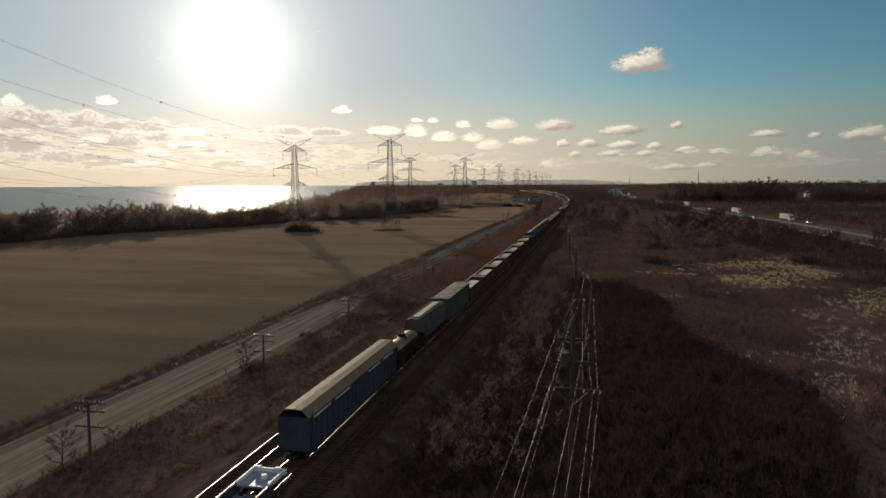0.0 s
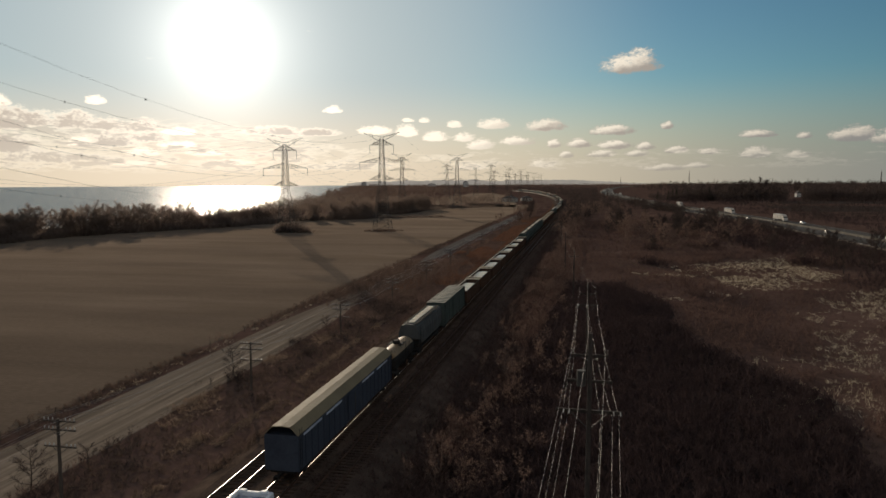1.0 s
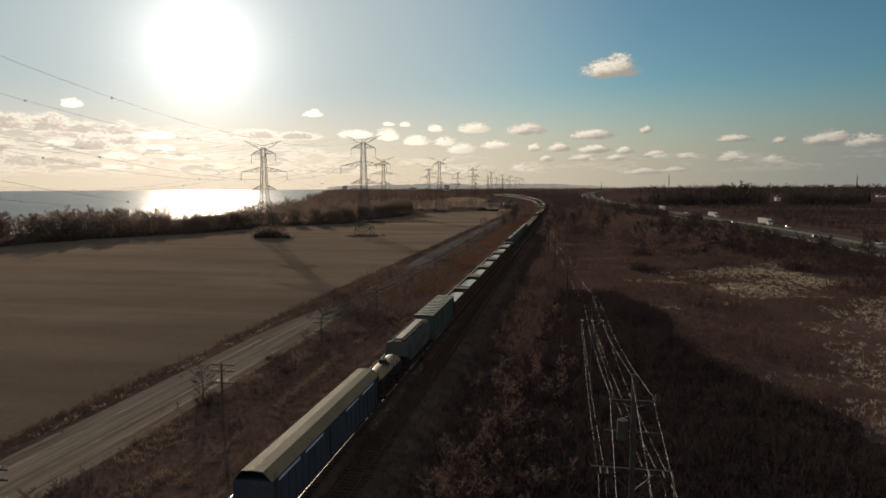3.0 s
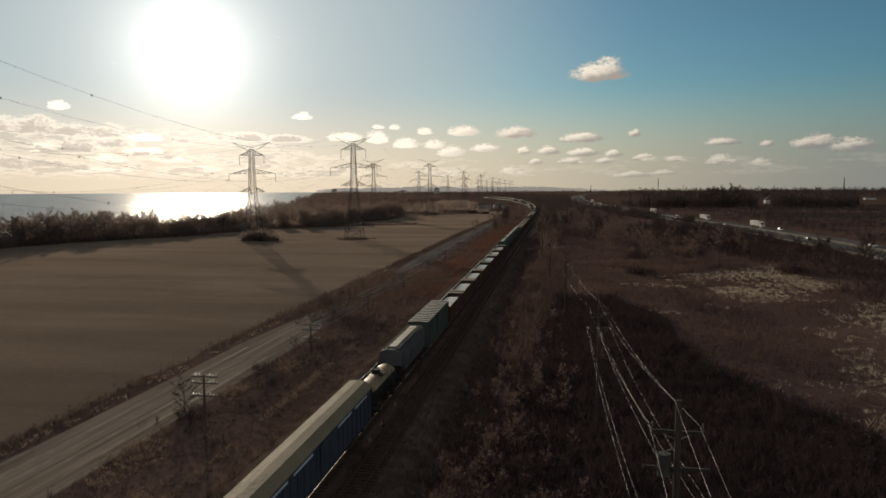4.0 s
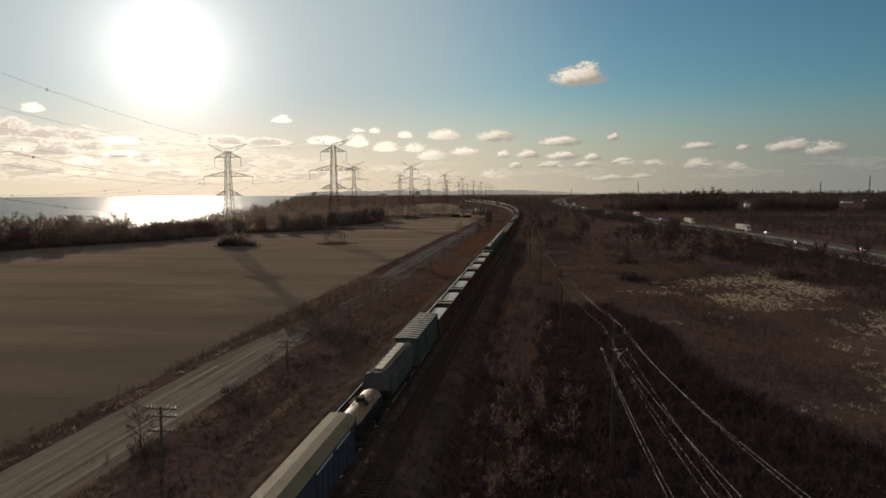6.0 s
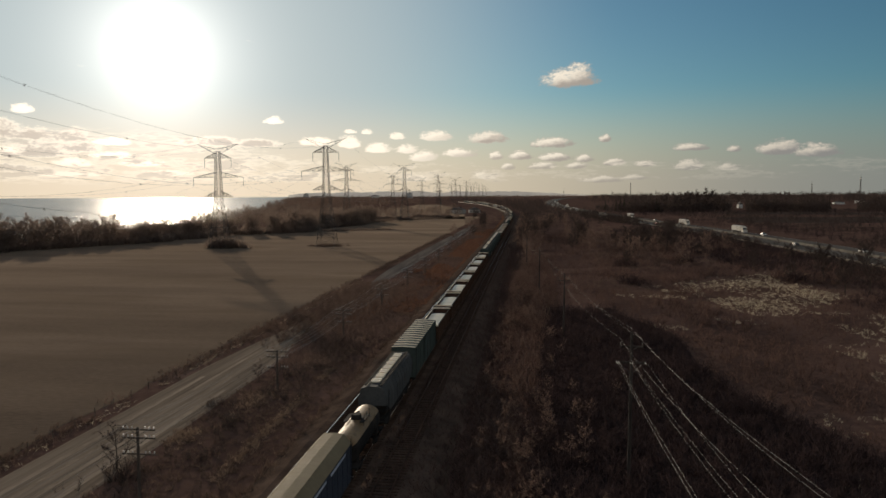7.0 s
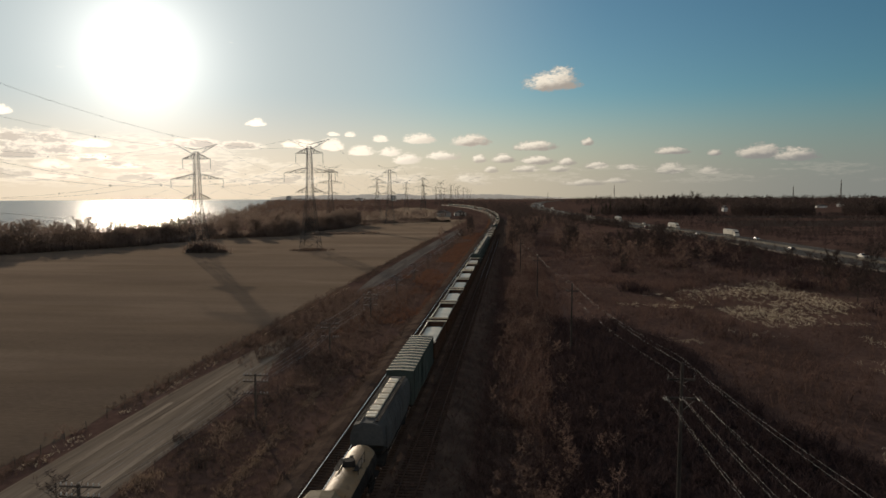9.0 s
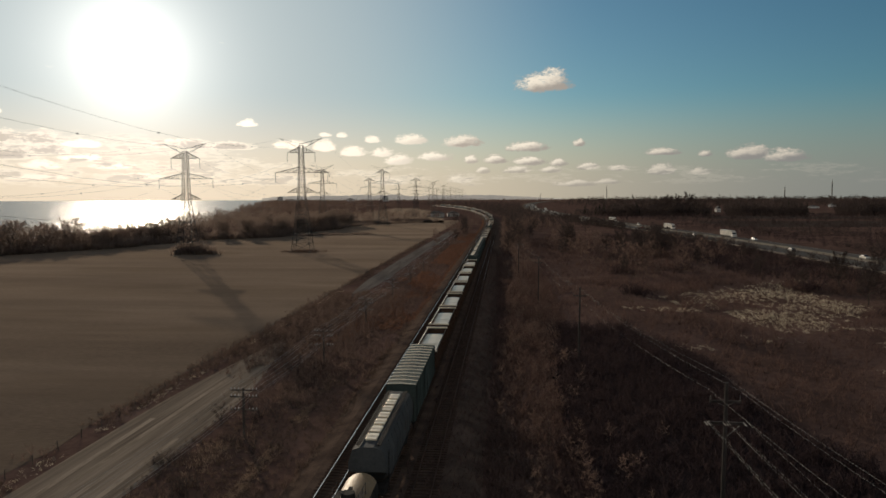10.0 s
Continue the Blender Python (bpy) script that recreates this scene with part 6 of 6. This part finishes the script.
# undergrowth that closes the foot of the woods
U = []
for k in range(6200):
    y = 120 + 600 * rng.random()
    x = tree_edge(y) + 2 - 30 * rng.random() ** 1.6
    U.append((x, y, land(x, y), (1.6 + 3.2 * rng.random()) * (1.0 if y < 600 else 0.45)))
v, f = scatter([bush(6, 0.034, random.Random(180 + k), 0.75) for k in range(6)], U, rng)
tagged(bulk("undergrowth", v, f, M["far_twig"]), "brown undergrowth along the foot of the woods", "vegetation", kind="stuff")
# hedges and clumps at the far end of the field, a thick bush by the reeds
for x0, y0, x1, y1, n, h in ((-150, 466, -98, 494, 260, 1.6), (-160, 684, -112, 664, 260, 3.4), (-122, 728, -80, 706, 240, 3.6), (-140, 600, -100, 640, 60, 1.2), (-152, 336, -134, 336, 110, 5.2)):
    for k in range(n):
        q = rng.random()
        U.append((x0 + (x1 - x0) * q + rng.gauss(0, 1.6), y0 + (y1 - y0) * q + rng.gauss(0, 2.0), 0.0, h * (0.5 + 0.6 * rng.random()) * (1.0 if n > 200 else 0.45 + 2.2 * q * (1 - q))))
v, f = scatter([bush(9, 0.03, random.Random(190 + k), 0.75) for k in range(5)], U[6200:], rng)
tagged(bulk("hedge", v, f, M["far_twig"]), "brown leafless hedges and thick bushes", "vegetation", kind="stuff")
# verges of the railway and the lane
P, G, R = [], [], []
for k in range(16000):
    y = 20 + 480 * rng.random() ** 1.5
    x = -41.5 + 12.5 * rng.random()
    n = noise.noise((x * 0.09, y * 0.03, 31.0))
    if n > 0.12:
        P.append((x, y, 0, 0.3 + 0.55 * rng.random()))
    elif (n < -0.2 and y > 140) or (172 < y < 470 and x > -36.5):
        R.append((x, y, 0, 0.45 + 0.5 * rng.random()))
    else:
        G.append((x, y, 0, 0.22 + 0.33 * rng.random()))
for k in range(1800):
    x, y = -41.5 + 12.5 * rng.random(), -45 + 66 * rng.random()
    (P if noise.noise((x * 0.09, y * 0.03, 31.0)) > 0.02 else G).append((x, y, 0, 0.3 + 0.6 * rng.random()))
for k in range(5000):
    y = 30 + 420 * rng.random() ** 1.4
    if noise.noise((y * 0.05, 3.0, 0)) > -0.15:
        G.append((-53.2 + rng.gauss(0, 1.1), y, 0.03, 0.25 + 0.4 * rng.random()))
for k in range(2200):
    y = 126 + 100 * rng.random()
    P.append((-35.8 + rng.gauss(0, 3.2), y, 0, 0.5 + 0.8 * rng.random()))
for k in range(2600):  # grass and brush that close over the lane
    x = -41 - 12 * rng.random()
    y = 136 + 84 * rng.random() + 8 * noise.noise((x * 0.3, 5.0, 0))
    if y > 150 or rng.random() < ((y - 132) / 20.0) ** 2:
        (P if rng.random() < 0.45 else G).append((x, y, 0.03, 0.35 + 0.8 * rng.random()))
for k in range(700):
    y = 40 + 400 * rng.random() ** 1.3
    if noise.noise((y * 0.07, 9.0, 0)) > 0.1:
        P.append((-53.6 + rng.gauss(0, 0.9), y, 0.03, 0.4 + 0.8 * rng.random()))
for k in range(2500):
    y = 60 + 700 * rng.random() ** 1.3
    (R if y > 180 else G).append((-28.6 + bend(y) + 2.2 * rng.random(), y, 0.0, 0.5 + 0.5 * rng.random()))
for k in range(350):
    G.append((-99.4 + rng.gauss(0, 4.0), 351 + rng.gauss(0, 3.0), 0.03, 0.6 + 0.7 * rng.random()))
for name, label, places_, templates, mat in (("verge_shrubs", "brown shrubs along the verges", P, BUSH_FINE, "verge"), ("verge_grass", "dry tan grass along lane and railway", G, TUFT, "grass"),
                                             ("russet_grass", "russet dry grass beside the railway", R, TUFT, "russet")):
    v, f = scatter(templates, places_, rng)
    tagged(bulk(name, v, f, M[mat]), label, "vegetation", kind="stuff")

# dark bushes and bleached grass on the verge between lane and railway
P = []
for cx, cy, wide, tall in ((-40.2, 86.5, 1.6, 2.0), (-36.2, 101, 1.8, 1.7), (-34.6, 113, 2.2, 1.6), (-38.6, 64, 1.8, 1.5), (-36.8, 123, 2.4, 1.9), (-33.4, 80, 1.3, 1.1), (-39.4, 54, 1.6, 1.5),
                           (-34.8, 136, 2.2, 1.8), (-38.4, 143, 2.2, 1.6), (-35.2, 92, 1.2, 1.2), (-40.4, 108, 1.2, 1.3), (-36.0, 58, 1.5, 1.2), (-37.6, 44, 2.0, 1.5)):
    for k in range(45):
        x, y = cx + rng.gauss(0, wide), cy + rng.gauss(0, wide * 1.3)
        P.append((x, y, 0.0, tall * (0.45 + 0.55 * rng.random()) * math.exp(-0.12 * ((x - cx) ** 2 + (y - cy) ** 2) / wide ** 2)))
v, f = scatter(BUSH_FINE, P, rng)
tagged(bulk("verge_bushes", v, f, M["dark_twig"]), "dark leafless bushes on the verge beside the lane", "vegetation", kind="stuff")
P = []
for k in range(2600):
    y = 40 + 110 * rng.random()
    if noise.noise((y * 0.09, 101.0, 0)) > -0.1:
        P.append((-31.6 - 0.02 * (y - 90) + rng.gauss(0, 0.4), y, 0.0, 0.2 + 0.25 * rng.random()))
for cx, cy, wide in ((-38.8, 73.5, 1.1), (-37.2, 110, 1.4), (-33.8, 66, 0.8), (-39.6, 97, 0.8), (-35.5, 130, 1.2), (-40.6, 78, 0.8)):
    for k in range(150):
        P.append((cx + rng.gauss(0, wide), cy + rng.gauss(0, wide * 2.0), 0.0, 0.25 + 0.4 * rng.random()))
v, f = scatter(TUFT, P, rng)
tagged(bulk("bleached_grass", v, f, M["pale_grass"]), "bleached grass in a strip and patches on the verge", "vegetation", kind="stuff")
# pale grass tufts along the edge of the field
P = []
for k in range(900):
    y = 70 + 155 * rng.random()
    if noise.noise((y * 0.12, 71.0, 0)) > -0.05:
        P.append((-52.0 + rng.gauss(0, 0.45), y, 0.03, 0.15 + 0.3 * rng.random()))
v, f = scatter(REED, P, rng)
tagged(bulk("pale_grass", v, f, M["reed"]), "pale dry grass tufts along the field edge", "vegetation", kind="stuff")

# fence between lane and field
post = strut(bmesh.new(), (0, 0, -0.3), (0, 0, 0.95), 0.05, 6, 0.04)
pme = bpy.data.meshes.new("post")
post.to_mesh(pme)
post.free()
pme.materials.append(M["wood"])
fence = thing("wire_fence", "old wire fence on leaning wooden posts", "fence")
for k in range(110):
    ob = new("post", pme)
    ob.parent = fence
    ob.matrix_local = pose(-53.0 + 0.1 * math.sin(k), 20 + 3.6 * k, 0, rng.gauss(0, 3), rng.gauss(0, 3), 0)
for z in (0.45, 0.85):
    vs, fs = tube([(-52.94, 20 + 3.6 * k, z) for k in range(110)], 0.008, 3)
    raw("strand", vs, fs, M["galv"], fence)

# sleepers: the nearest ones on their own, the rest as one mesh
sb = box(-1.3, 1.3, -0.11, 0.11, -0.12, 0.06, 0.01)
sme = bpy.data.meshes.new("sleeper")
sb.to_mesh(sme)
sb.free()
sme.materials.append(M["sleeper"])
rest_v, rest_f = [], []
cube_v = [(x, y, z) for x in (-1.3, 1.3) for y in (-0.11, 0.11) for z in (-0.12, 0.06)]
cube_f = ((0, 1, 3, 2), (4, 6, 7, 5), (0, 4, 5, 1), (2, 3, 7, 6), (1, 5, 7, 3))
for ti, tx in enumerate(TRACKS):
    for k in range(880):
        y = -70 + 0.62 * k
        if ti == 0 and 70 < y < 255:
            ob = new("sleeper", sme)
            ob.parent = bed
            ob.location = (tx + rng.gauss(0, 0.02), y, RAIL_Z - 0.335)
        else:
            i = len(rest_v)
            rest_v += [(tx + a, y + b, RAIL_Z - 0.335 + c) for a, b, c in cube_v]
            rest_f += [tuple(i + j for j in q) for q in cube_f]
tagged(raw("sleepers", rest_v, rest_f, M["sleeper"], bed), kind="stuff")
